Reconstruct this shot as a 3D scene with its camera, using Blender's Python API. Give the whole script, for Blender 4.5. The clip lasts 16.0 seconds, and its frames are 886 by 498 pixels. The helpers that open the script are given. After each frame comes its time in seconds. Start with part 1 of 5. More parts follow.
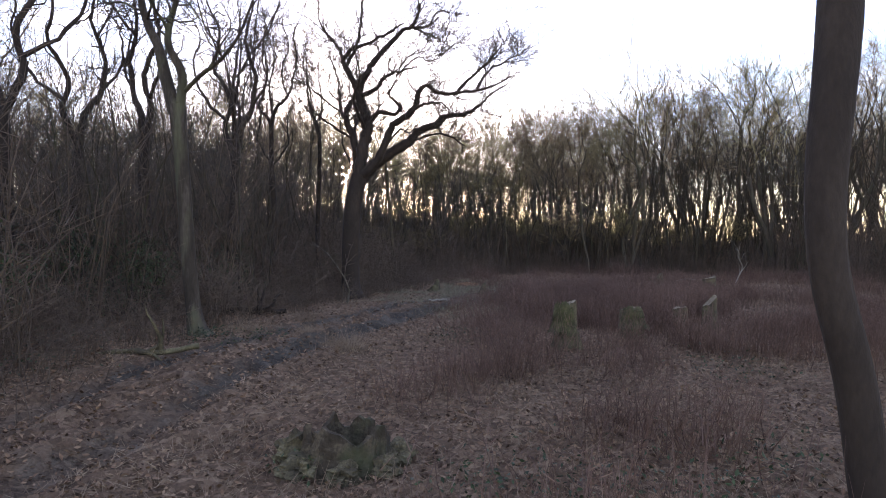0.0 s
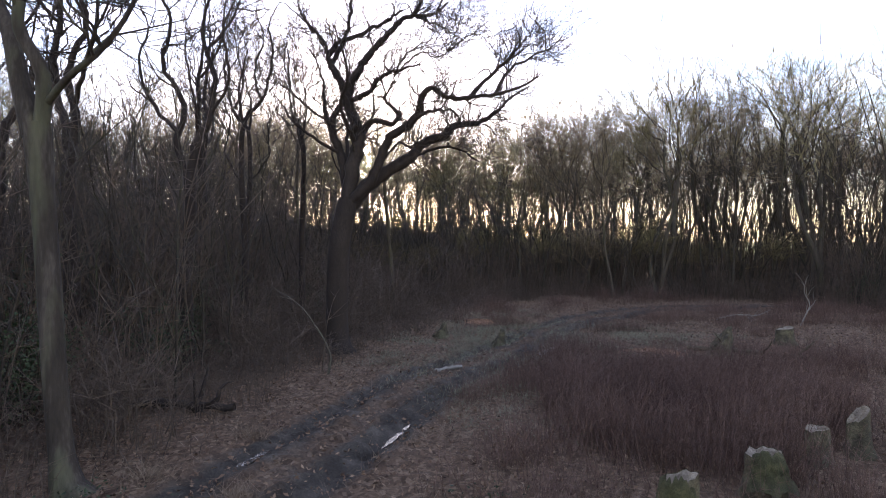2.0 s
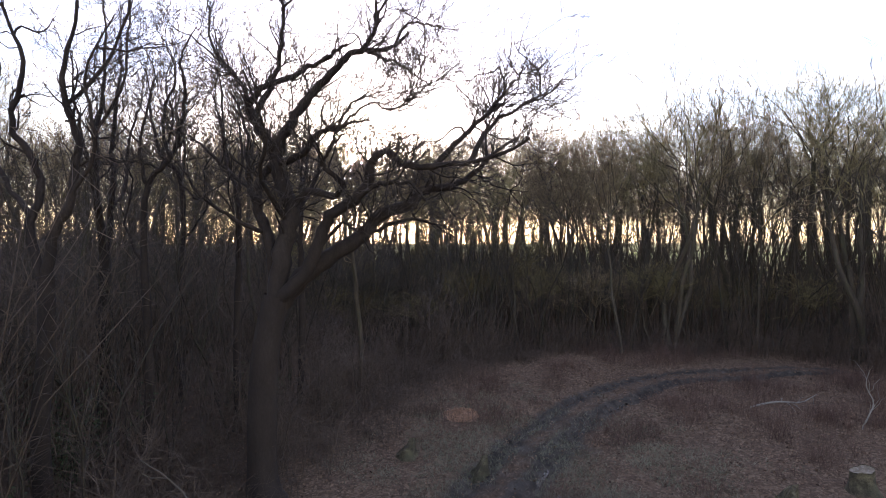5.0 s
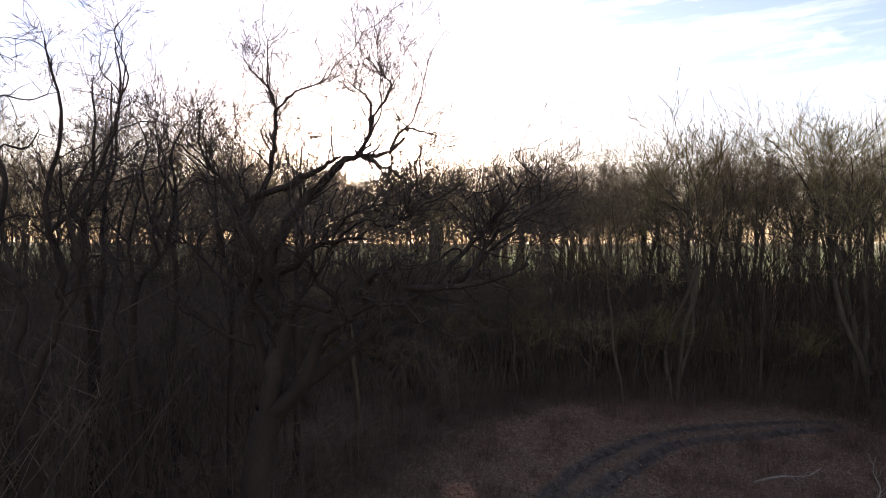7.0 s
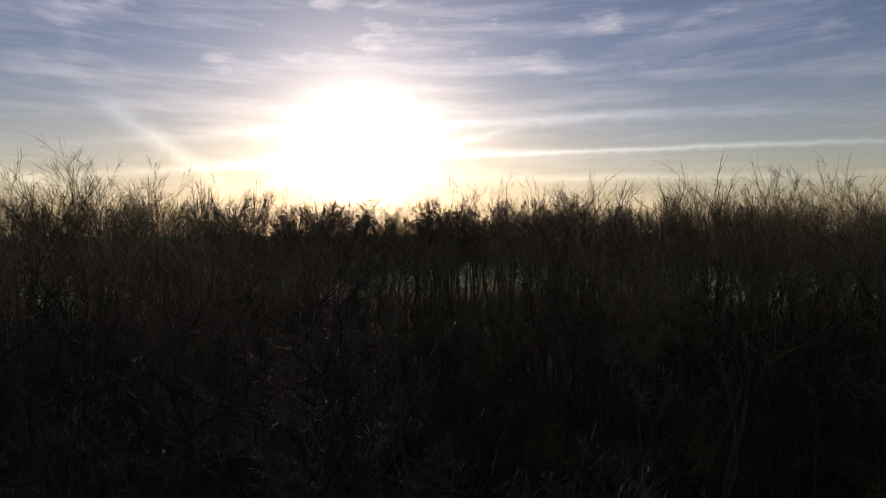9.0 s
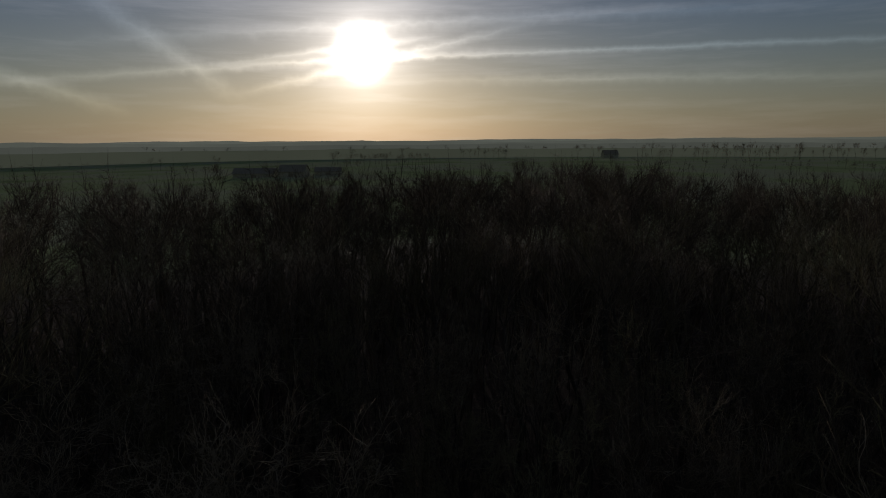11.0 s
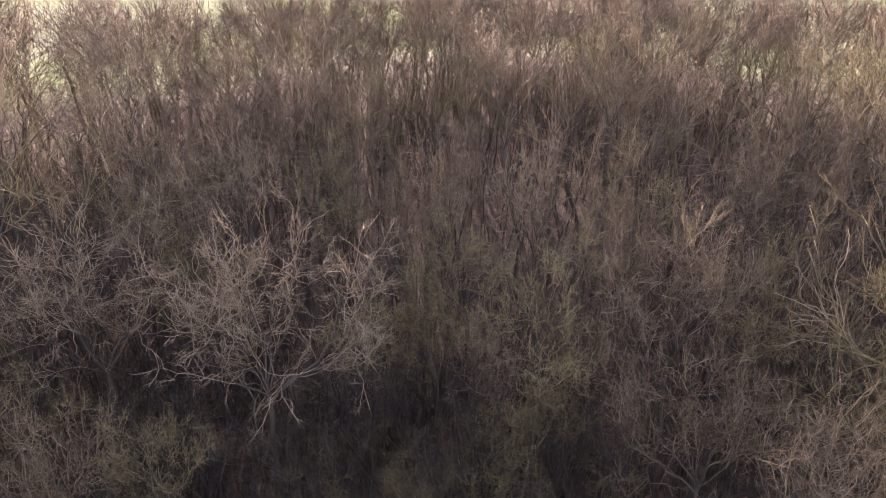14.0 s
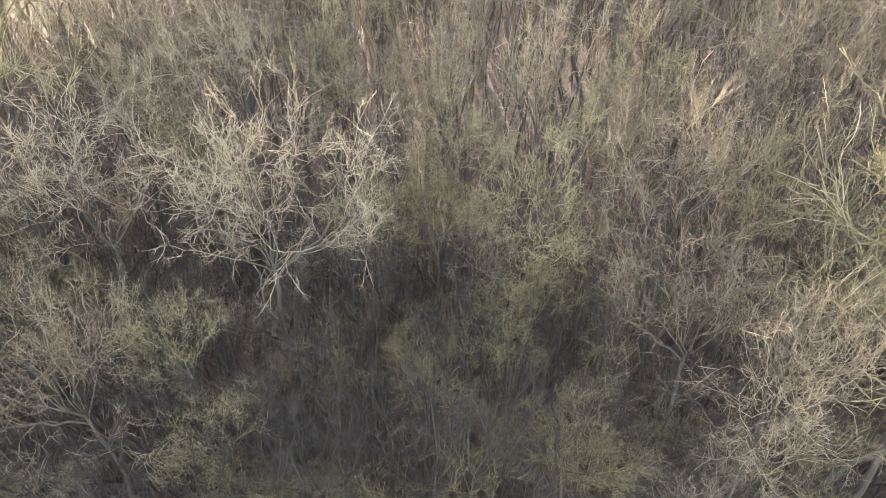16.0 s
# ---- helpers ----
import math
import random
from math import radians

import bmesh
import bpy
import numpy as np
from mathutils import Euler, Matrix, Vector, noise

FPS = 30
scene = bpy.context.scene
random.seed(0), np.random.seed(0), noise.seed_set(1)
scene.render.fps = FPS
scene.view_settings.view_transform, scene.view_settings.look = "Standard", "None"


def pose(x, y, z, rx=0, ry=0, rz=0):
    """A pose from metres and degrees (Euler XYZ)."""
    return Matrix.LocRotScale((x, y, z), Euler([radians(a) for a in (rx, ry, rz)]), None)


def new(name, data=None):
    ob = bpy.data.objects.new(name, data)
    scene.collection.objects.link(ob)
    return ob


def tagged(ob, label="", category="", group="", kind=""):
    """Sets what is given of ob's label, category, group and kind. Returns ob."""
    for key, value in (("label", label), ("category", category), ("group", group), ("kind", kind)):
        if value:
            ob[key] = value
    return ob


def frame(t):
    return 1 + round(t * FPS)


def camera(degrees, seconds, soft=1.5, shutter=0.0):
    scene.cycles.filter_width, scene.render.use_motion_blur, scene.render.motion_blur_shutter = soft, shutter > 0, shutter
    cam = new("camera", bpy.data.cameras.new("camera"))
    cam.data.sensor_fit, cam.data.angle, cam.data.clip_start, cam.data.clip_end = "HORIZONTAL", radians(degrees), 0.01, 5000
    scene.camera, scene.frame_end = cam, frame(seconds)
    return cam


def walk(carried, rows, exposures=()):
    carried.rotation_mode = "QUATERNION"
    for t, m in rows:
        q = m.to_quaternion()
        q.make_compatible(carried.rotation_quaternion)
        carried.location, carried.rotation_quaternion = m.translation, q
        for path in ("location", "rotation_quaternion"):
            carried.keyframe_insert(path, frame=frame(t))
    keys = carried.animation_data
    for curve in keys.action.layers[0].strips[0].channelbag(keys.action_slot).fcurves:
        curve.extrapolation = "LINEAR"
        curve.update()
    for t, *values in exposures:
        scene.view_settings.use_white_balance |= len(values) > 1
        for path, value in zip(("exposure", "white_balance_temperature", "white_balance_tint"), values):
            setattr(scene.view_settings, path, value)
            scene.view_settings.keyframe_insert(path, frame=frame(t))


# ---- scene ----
# ======== camera and its way ========
cam = camera(72.0, 16.0, soft=1.0)
PATH = [
    (0.0, pose(0.0, 0.0, 1.7, 90, 0, 0)),
    (0.5, pose(-0.04, 1.16, 1.97, 90, 0, 0.1)),
    (1.0, pose(-0.06, 2.27, 2.3, 90, -0.1, 0.1)),
    (1.5, pose(-0.12, 3.4, 2.67, 89.9, -0.1, 0.2)),
    (2.0, pose(-0.18, 4.5, 3.01, 89.9, -0.1, 0.3)),
    (2.5, pose(-0.16, 5.55, 3.34, 89.9, -0.1, 0.3)),
    (3.0, pose(-0.01, 6.52, 3.67, 89.9, -0.1, 0.3)),
    (3.5, pose(0.19, 7.39, 4.02, 90, -0.1, 0.4)),
    (4.0, pose(0.44, 8.19, 4.46, 89.9, -0.1, 0.4)),
    (4.2, pose(0.52, 8.47, 4.66, 89.9, -0.1, 0.4)),
    (5.2, pose(0.74, 9.25, 5.8, 89.9, 0, 0.4)),
    (6.3, pose(0.8, 9.5, 7.15, 89.9, 0, 0.4)),
    (7.0, pose(0.78, 9.55, 8.05, 89.85, 0.05, 0.4)),
    (7.5, pose(0.8, 9.6, 8.7, 89.75, 0.1, 0.4)),
    (8.2, pose(0.83, 9.7, 9.65, 89.6, 0.2, 0.4)),
    (8.8, pose(0.85, 12.0, 12.4, 89.3, 0.3, 0.6)),
    (9.3, pose(0.85, 19.0, 17.0, 88.0, 0.35, 0.8)),
    (9.8, pose(0.8, 27.4, 20.8, 86.2, 0.4, 1.0)),
    (10.3, pose(0.8, 31.4, 22.0, 83.9, 0.4, 1.1)),
    (10.5, pose(0.8, 31.5, 22.0, 82.8, 0.4, 1.1)),
    (11.0, pose(0.8, 31.5, 22.0, 79.95, 0.4, 1.1)),
    (11.5, pose(0.8, 31.5, 22.0, 77.0, 0.4, 1.1)),
    (12.0, pose(0.8, 31.5, 22.0, 74.15, 0.4, 1.1)),
    (12.5, pose(0.8, 31.5, 22.0, 71.3, 0.4, 1.1)),
    (13.0, pose(0.8, 31.5, 22.0, 68.5, 0.4, 1.1)),
    (14.0, pose(0.8, 31.5, 22.0, 63.0, 0.4, 1.15)),
    (15.0, pose(0.8, 31.5, 22.0, 57.4, 0.4, 1.2)),
    (16.0, pose(0.8, 31.5, 22.0, 51.6, 0.4, 1.25)),
]
EXPOSURES = [(0.0, 2.8, 7000, 26), (2.0, 2.8, 6950, 26), (4.2, 2.85, 6900, 26), (6.3, 1.95, 7500, 31), (7.0, 1.8, 7500, 31), (8.2, 1.15, 7500, 30), (10.3, -2.55, 6000, 18),
             (11.0, -2.0, 6000, 17), (11.5, -0.7, 6000, 20), (12.0, 0.87, 6400, 36), (12.5, 1.62, 6400, 40), (13.0, 2.2, 6500, 45), (14.0, 3.25, 7200, 44),
             (15.0, 3.8, 7700, 41), (15.5, 3.68, 7900, 29), (16.0, 4.78, 7200, 18)]
walk(cam, PATH, EXPOSURES)

# ======== sky and sun ========
SUN_AZ, SUN_EL = radians(-8.25), radians(7.75)      # azimuth from +y towards +x


def heading(az, el):
    a, e = radians(az), radians(el)
    return Vector((math.sin(a) * math.cos(e), math.cos(a) * math.cos(e), math.sin(e)))


SUN_DIR = heading(math.degrees(SUN_AZ), math.degrees(SUN_EL))
sun = new("sun", bpy.data.lights.new("sun", "SUN"))
sun.data.energy, sun.data.angle, sun.data.color = 2.4, radians(0.8), (1.0, 0.87, 0.7)
sun.rotation_euler = (-SUN_DIR).to_track_quat("-Z", "Y").to_euler()


class Nodes:
    """Short hand for building a node tree."""

    def __init__(self, tree):
        self.tree = tree
        tree.nodes.clear()

    def add(self, kind, **props):
        n = self.tree.nodes.new(kind)
        for k, v in props.items():
            setattr(n, k, v)
        return n

    def link(self, a, b):
        self.tree.links.new(a, b)

    def put(self, sock, v):
        if hasattr(v, "links") or hasattr(v, "is_linked"):
            self.link(v, sock)
        else:
            sock.default_value = v

    def math(self, op, a, b=0.0, c=None, clamp=False):
        n = self.add("ShaderNodeMath", operation=op, use_clamp=clamp)
        self.put(n.inputs[0], a)
        self.put(n.inputs[1], b)
        if c is not None:
            self.put(n.inputs[2], c)
        return n.outputs[0]

    def dot(self, a, v):
        n = self.add("ShaderNodeVectorMath", operation="DOT_PRODUCT")
        self.link(a, n.inputs[0])
        n.inputs[1].default_value = v
        return n.outputs["Value"]

    def noise(self, vec, scale, detail=3.0, rough=0.55):
        n = self.add("ShaderNodeTexNoise")
        if vec is not None:
            self.link(vec, n.inputs["Vector"])
        n.inputs["Scale"].default_value, n.inputs["Detail"].default_value, n.inputs["Roughness"].default_value = scale, detail, rough
        return n.outputs["Fac"]

    def ramp(self, fac, stops):
        n = self.add("ShaderNodeValToRGB")
        el = n.color_ramp.elements
        while len(el) < len(stops):
            el.new(0.5)
        for e, (p, c) in zip(el, stops):
            e.position, e.color = p, (*c, 1)
        self.link(fac, n.inputs[0])
        return n.outputs[0]

    def mix(self, fac, a, b, blend="MIX"):
        n = self.add("ShaderNodeMix", data_type="RGBA", blend_type=blend)
        self.put(n.inputs["Factor"], fac)
        for s, v in ((n.inputs[6], a), (n.inputs[7], b)):
            self.put(s, (*v, 1) if isinstance(v, tuple) else v)
        return n.outputs[2]


world = bpy.data.worlds.new("sky")
scene.world = world
world.use_nodes = True
w = Nodes(world.node_tree)
sky = w.add("ShaderNodeTexSky", sky_type="NISHITA", sun_disc=False, sun_elevation=SUN_EL, sun_rotation=SUN_AZ,
            air_density=1.0, dust_density=0.35, ozone_density=1.8)
way = w.add("ShaderNodeTexCoord").outputs["Generated"]
norm = w.add("ShaderNodeVectorMath", operation="NORMALIZE")
w.link(way, norm.inputs[0])
way = norm.outputs[0]
near_sun = w.math("SUBTRACT", 1.0, w.dot(way, SUN_DIR))


def lobe(degrees_wide, strength):
    s = 1 - math.cos(radians(degrees_wide))
    return w.math("MULTIPLY", w.math("EXPONENT", w.math("MULTIPLY", near_sun, -1 / s)), strength)


# thin high cloud, drawn out along the horizon
stretch = w.add("ShaderNodeMapping")
stretch.inputs["Scale"].default_value = (1.5, 1.5, 16.0)
w.link(way, stretch.inputs[0])
wisps = w.noise(stretch.outputs[0], 2.6, 6.0, 0.62)
wisps = w.math("MULTIPLY", w.math("SUBTRACT", wisps, 0.46, clamp=True), 2.2, clamp=True)
puffs = w.add("ShaderNodeMapping")
puffs.inputs["Scale"].default_value = (3.0, 3.0, 9.0)
w.link(way, puffs.inputs[0])
puffs = w.math("MULTIPLY", w.math("SUBTRACT", w.noise(puffs.outputs[0], 3.1, 5.0, 0.55), 0.56, clamp=True), 5.0, clamp=True)
high = w.math("MULTIPLY", w.math("SUBTRACT", w.dot(way, (0, 0, 1)), 0.17, clamp=True), 6.0, clamp=True)
wisps = w.math("ADD", wisps, w.math("MULTIPLY", puffs, high))
# vapour trails: bands along great circles
ragged = w.noise(way, 40.0, 4.0, 0.6)


def trail(a, b, width, strength, fade_at, fade):
    n = heading(*a).cross(heading(*b)).normalized()
    off = w.math("ABSOLUTE", w.math("ADD", w.dot(way, n), w.math("MULTIPLY", w.math("SUBTRACT", ragged, 0.5), width * 1.2)))
    band = w.math("SUBTRACT", 1.0, w.math("DIVIDE", off, width), clamp=True)
    mid = heading(*fade_at)
    reach = w.math("SUBTRACT", 1.0, w.math("DIVIDE", w.math("SUBTRACT", 1.0, w.dot(way, mid)), 1 - math.cos(radians(fade))), clamp=True)
    return w.math("MULTIPLY", w.math("MULTIPLY", w.math("POWER", band, 1.5), reach), strength)


trails = [
    trail((-33.0, 4.95), (-10.5, 7.1), 0.011, 0.5, (-16, 6.8), 26),
    trail((-10.5, 7.1), (34.3, 7.2), 0.007, 0.75, (12, 8.2), 34),
    trail((-18.0, 4.4), (7.5, 10.2), 0.012, 0.75, (-6, 7.4), 14),
    trail((-24.7, 8.6), (34.2, 9.8), 0.014, 0.45, (0, 10.8), 34),
    trail((-29.2, 10.7), (-20.8, 5.0), 0.022, 0.45, (-25, 8), 8),
    trail((-36.6, 5.3), (-31.2, 3.6), 0.016, 0.45, (-34, 4.6), 7),
    trail((-20.3, 6.6), (-6.0, 8.6), 0.009, 0.6, (-11, 7.8), 11),
    trail((2.0, 5.4), (34.0, 4.6), 0.012, 0.35, (16, 5.0), 22),
]
vapour = trails[0]
for tr in trails[1:]:
    vapour = w.math("ADD", vapour, tr)
low = w.math("MULTIPLY", w.math("EXPONENT", w.math("MULTIPLY", w.math("ABSOLUTE", w.dot(way, (0, 0, 1))), -11.0)), 0.92)
cloud = w.math("ADD", w.math("MULTIPLY", wisps, 0.5), 0.08, clamp=True)
glow = w.math("ADD", w.math("ADD", lobe(1.3, 600.0), lobe(4.5, 20.0)), lobe(11.0, 6.0))
tint = w.mix(1.0, (1.0, 0.9, 0.72), (1, 1, 1), "MULTIPLY")
aura = w.add("ShaderNodeVectorMath", operation="SCALE")
w.link(tint, aura.inputs[0])
w.link(glow, aura.inputs["Scale"])
lit = w.math("ADD", 4.4, lobe(26.0, 8.0))
cloud_col = w.add("ShaderNodeVectorMath", operation="SCALE")
cloud_col.inputs[0].default_value = (1.0, 0.97, 0.93)
w.link(lit, cloud_col.inputs["Scale"])
haze_col = w.add("ShaderNodeVectorMath", operation="SCALE")
haze_col.inputs[0].default_value = (1.0, 0.87, 0.58)
w.link(lit, haze_col.inputs["Scale"])
depth = w.math("MULTIPLY", w.math("SUBTRACT", w.dot(way, (0, 0, 1)), 0.08, clamp=True), 5.0, clamp=True)
blue = w.mix(depth, sky.outputs[0], w.mix(1.0, sky.outputs[0], (0.62, 0.76, 1.0), "MULTIPLY"))
both = w.mix(w.math("MULTIPLY", cloud, 0.75), blue, cloud_col.outputs[0])
both = w.mix(w.math("MULTIPLY", low, 0.85), both, haze_col.outputs[0])
total = w.add("ShaderNodeVectorMath", operation="ADD")
w.link(both, total.inputs[0])
w.link(aura.outputs[0], total.inputs[1])
bg = w.add("ShaderNodeBackground")
brighter = w.add("ShaderNodeVectorMath", operation="SCALE")
w.link(total.outputs[0], brighter.inputs[0])
streaks = w.math("MULTIPLY", w.math("SUBTRACT", wisps, 0.25), 0.32)
w.link(w.math("ADD", w.math("ADD", 1.0, streaks), w.math("MULTIPLY", vapour, 0.8)), brighter.inputs["Scale"])
w.link(brighter.outputs[0], bg.inputs["Color"])
bg.inputs["Strength"].default_value = 0.12
w.link(bg.outputs[0], w.add("ShaderNodeOutputWorld").inputs[0])


# ======== materials ========
def material(name, stops, scale=8.0, fine=60.0, rough=0.9, bump=0.4, bump_scale=40.0, vary=0.0, stretch_z=1.0, moss=None, gloss=0.25):
    m = bpy.data.materials.new(name)
    m.use_nodes = True
    n = Nodes(m.node_tree)
    pos = n.add("ShaderNodeTexCoord").outputs["Object"]
    if stretch_z != 1.0:
        mp = n.add("ShaderNodeMapping")
        mp.inputs["Scale"].default_value = (1, 1, stretch_z)
        n.link(pos, mp.inputs[0])
        pos = mp.outputs[0]
    coarse = n.noise(pos, scale, 4.0)
    grain = n.noise(pos, fine, 3.0)
    fac = n.math("ADD", n.math("MULTIPLY", coarse, 0.65), n.math("MULTIPLY", grain, 0.35))
    if vary:
        island = n.add("ShaderNodeNewGeometry").outputs["Random Per Island"]
        each = n.add("ShaderNodeObjectInfo").outputs["Random"]
        r = n.math("SUBTRACT", n.math("ADD", n.math("MULTIPLY", island, 0.6), n.math("MULTIPLY", each, 0.4)), 0.5)
        fac = n.math("ADD", fac, n.math("MULTIPLY", r, vary))
    col = n.ramp(fac, stops)
    if moss:
        patch = n.math("MULTIPLY", n.math("SUBTRACT", n.noise(pos, 2.3, 3.0), 0.5, clamp=True), 6.0, clamp=True)
        col = n.mix(n.math("MULTIPLY", patch, 0.8), col, moss)
    b = n.add("ShaderNodeBsdfPrincipled")
    n.link(col, b.inputs["Base Color"])
    b.inputs["Roughness"].default_value = rough
    b.inputs["Specular IOR Level"].default_value = gloss
    if bump:
        bp = n.add("ShaderNodeBump")
        bp.inputs["Strength"].default_value, bp.inputs["Distance"].default_value = bump, 0.03
        n.link(n.noise(pos, bump_scale, 4.0), bp.inputs["Height"])
        n.link(bp.outputs[0], b.inputs["Normal"])
    n.link(b.outputs[0], n.add("ShaderNodeOutputMaterial").inputs[0])
    return m


BARK = material("bark", [(0.25, (0.040, 0.031, 0.024)), (0.5, (0.084, 0.068, 0.052)), (0.75, (0.141, 0.118, 0.090))], 3.0, 45.0, bump=0.8,
                bump_scale=22.0, vary=0.1, stretch_z=0.25, moss=(0.085, 0.08, 0.045))
BROWN_BARK = material("brown_bark", [(0.25, (0.018, 0.013, 0.010)), (0.5, (0.033, 0.024, 0.018)), (0.75, (0.058, 0.043, 0.032))], 2.5, 30.0, bump=0.4,
                      bump_scale=18.0, stretch_z=0.4)
PALE_BARK = material("pale_bark", [(0.3, (0.02, 0.015, 0.011)), (0.5, (0.042, 0.033, 0.024)), (0.7, (0.1, 0.081, 0.062))], 4.0, 30.0, bump=0.7,
                     bump_scale=18.0, stretch_z=0.2, moss=(0.1, 0.1, 0.055))
TWIG = material("twig", [(0.2, (0.074, 0.051, 0.03)), (0.5, (0.172, 0.127, 0.073)), (0.8, (0.31, 0.24, 0.143))], 1.2, 12.0, rough=0.7, bump=0, vary=0.7, gloss=0.12)
LICHEN_BARK = material("lichen_bark", [(0.25, (0.038, 0.029, 0.019)), (0.5, (0.074, 0.058, 0.039)), (0.75, (0.126, 0.101, 0.068))], 3.0, 45.0, bump=0.6,
                       bump_scale=22.0, vary=0.1, stretch_z=0.25, moss=(0.075, 0.07, 0.038))
DARK_TWIG = material("dark_twig", [(0.2, (0.026, 0.02, 0.016)), (0.5, (0.052, 0.041, 0.033)), (0.8, (0.095, 0.077, 0.062))], 1.2, 12.0, rough=0.7, bump=0, vary=0.7, gloss=0.12)
MOSS_TWIG = material("mossy_twig", [(0.2, (0.064, 0.05, 0.022)), (0.5, (0.152, 0.123, 0.055)), (0.8, (0.28, 0.232, 0.112))], 1.2, 12.0, rough=0.7, bump=0, vary=0.7, gloss=0.12)
BRAMBLE = material("bramble", [(0.2, (0.062, 0.035, 0.024)), (0.5, (0.142, 0.082, 0.057)), (0.8, (0.260, 0.172, 0.122))], 0.5, 6.0, rough=0.8, bump=0, vary=0.6)
THICKET = material("thicket", [(0.2, (0.04, 0.028, 0.02)), (0.5, (0.082, 0.058, 0.039)), (0.8, (0.145, 0.105, 0.073))], 0.4, 5.0, rough=0.85, bump=0, vary=0.6)
DRY_GRASS = material("dry_grass", [(0.2, (0.09, 0.06, 0.036)), (0.5, (0.2, 0.138, 0.086)), (0.8, (0.33, 0.245, 0.16))], 0.5, 6.0, rough=0.8, bump=0, vary=0.6)
SHORT_GRASS = material("short_grass", [(0.2, (0.075, 0.07, 0.04)), (0.5, (0.165, 0.158, 0.095)), (0.8, (0.28, 0.265, 0.17))], 0.5, 6.0, rough=0.8, bump=0, vary=0.6)
LEAF = material("dead_leaf", [(0.2, (0.05, 0.028, 0.016)), (0.5, (0.165, 0.096, 0.055)), (0.8, (0.30, 0.198, 0.118))], 0.8, 9.0, rough=0.75, bump=0, vary=0.9)
IVY = material("ivy_leaf", [(0.2, (0.018, 0.03, 0.012)), (0.5, (0.035, 0.055, 0.02)), (0.8, (0.07, 0.09, 0.035))], 0.8, 9.0, rough=0.5, bump=0, vary=0.8)
COPPICE = material("coppice_bark", [(0.25, (0.032, 0.025, 0.018)), (0.5, (0.062, 0.048, 0.034)), (0.75, (0.11, 0.088, 0.061))], 3.0, 45.0, bump=0.4, bump_scale=22.0, vary=0.3, stretch_z=0.25, moss=(0.045, 0.045, 0.022))
MOSSY = material("mossy_wood", [(0.32, (0.026, 0.02, 0.012)), (0.5, (0.085, 0.07, 0.04)), (0.68, (0.21, 0.18, 0.1))], 5.0, 50.0, bump=0.9, bump_scale=25.0,
                 moss=(0.075, 0.07, 0.038))
MOSS = material("stump_moss", [(0.3, (0.022, 0.022, 0.01)), (0.5, (0.058, 0.056, 0.024)), (0.72, (0.135, 0.122, 0.055))], 9.0, 90.0, bump=1.0, bump_scale=60.0)
ROTTEN = material("rotten_wood", [(0.3, (0.016, 0.012, 0.008)), (0.5, (0.05, 0.038, 0.024)), (0.72, (0.15, 0.12, 0.08))], 7.0, 40.0, bump=1.0, bump_scale=18.0, moss=(0.06, 0.064, 0.03))
CUT_WOOD = material("cut_wood", [(0.3, (0.08, 0.062, 0.04)), (0.5, (0.2, 0.16, 0.11)), (0.72, (0.38, 0.32, 0.24))], 7.0, 60.0, bump=0.8, bump_scale=30.0, moss=(0.078, 0.078, 0.031))
DEAD_WOOD = material("dead_wood", [(0.25, (0.140, 0.119, 0.091)), (0.5, (0.238, 0.210, 0.168)), (0.75, (0.350, 0.315, 0.259))], 4.0, 40.0, bump=0.5)
SAWDUST = material("fresh_chips", [(0.25, (0.24, 0.125, 0.07)), (0.5, (0.37, 0.21, 0.125)), (0.75, (0.5, 0.31, 0.2))], 6.0, 60.0, bump=0.6)
BRICK = material("barn_wall", [(0.3, (0.42, 0.38, 0.25)), (0.7, (0.52, 0.47, 0.32))], 0.4, 3.0, bump=0)
ROOF = material("barn_roof", [(0.3, (0.26, 0.22, 0.13)), (0.7, (0.33, 0.28, 0.18))], 0.3, 3.0, rough=0.6, bump=0)
WHITE = material("white_render", [(0.3, (0.68, 0.68, 0.66)), (0.7, (0.8, 0.8, 0.78))], 0.5, 3.0, bump=0)


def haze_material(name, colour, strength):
    """Air haze painted as glow: the far surface emits a pale colour itself."""
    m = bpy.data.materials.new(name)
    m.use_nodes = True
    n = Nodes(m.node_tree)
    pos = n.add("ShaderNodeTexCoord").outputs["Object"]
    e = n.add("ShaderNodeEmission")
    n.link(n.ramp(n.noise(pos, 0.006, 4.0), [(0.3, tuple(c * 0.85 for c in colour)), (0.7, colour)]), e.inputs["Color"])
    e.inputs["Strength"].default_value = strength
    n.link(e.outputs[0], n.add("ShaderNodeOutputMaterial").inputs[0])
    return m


HAZE_HILL = [haze_material("hill_haze_glow", (0.93, 1.0, 0.76), v) for v in (0.27, 0.34, 0.4)]


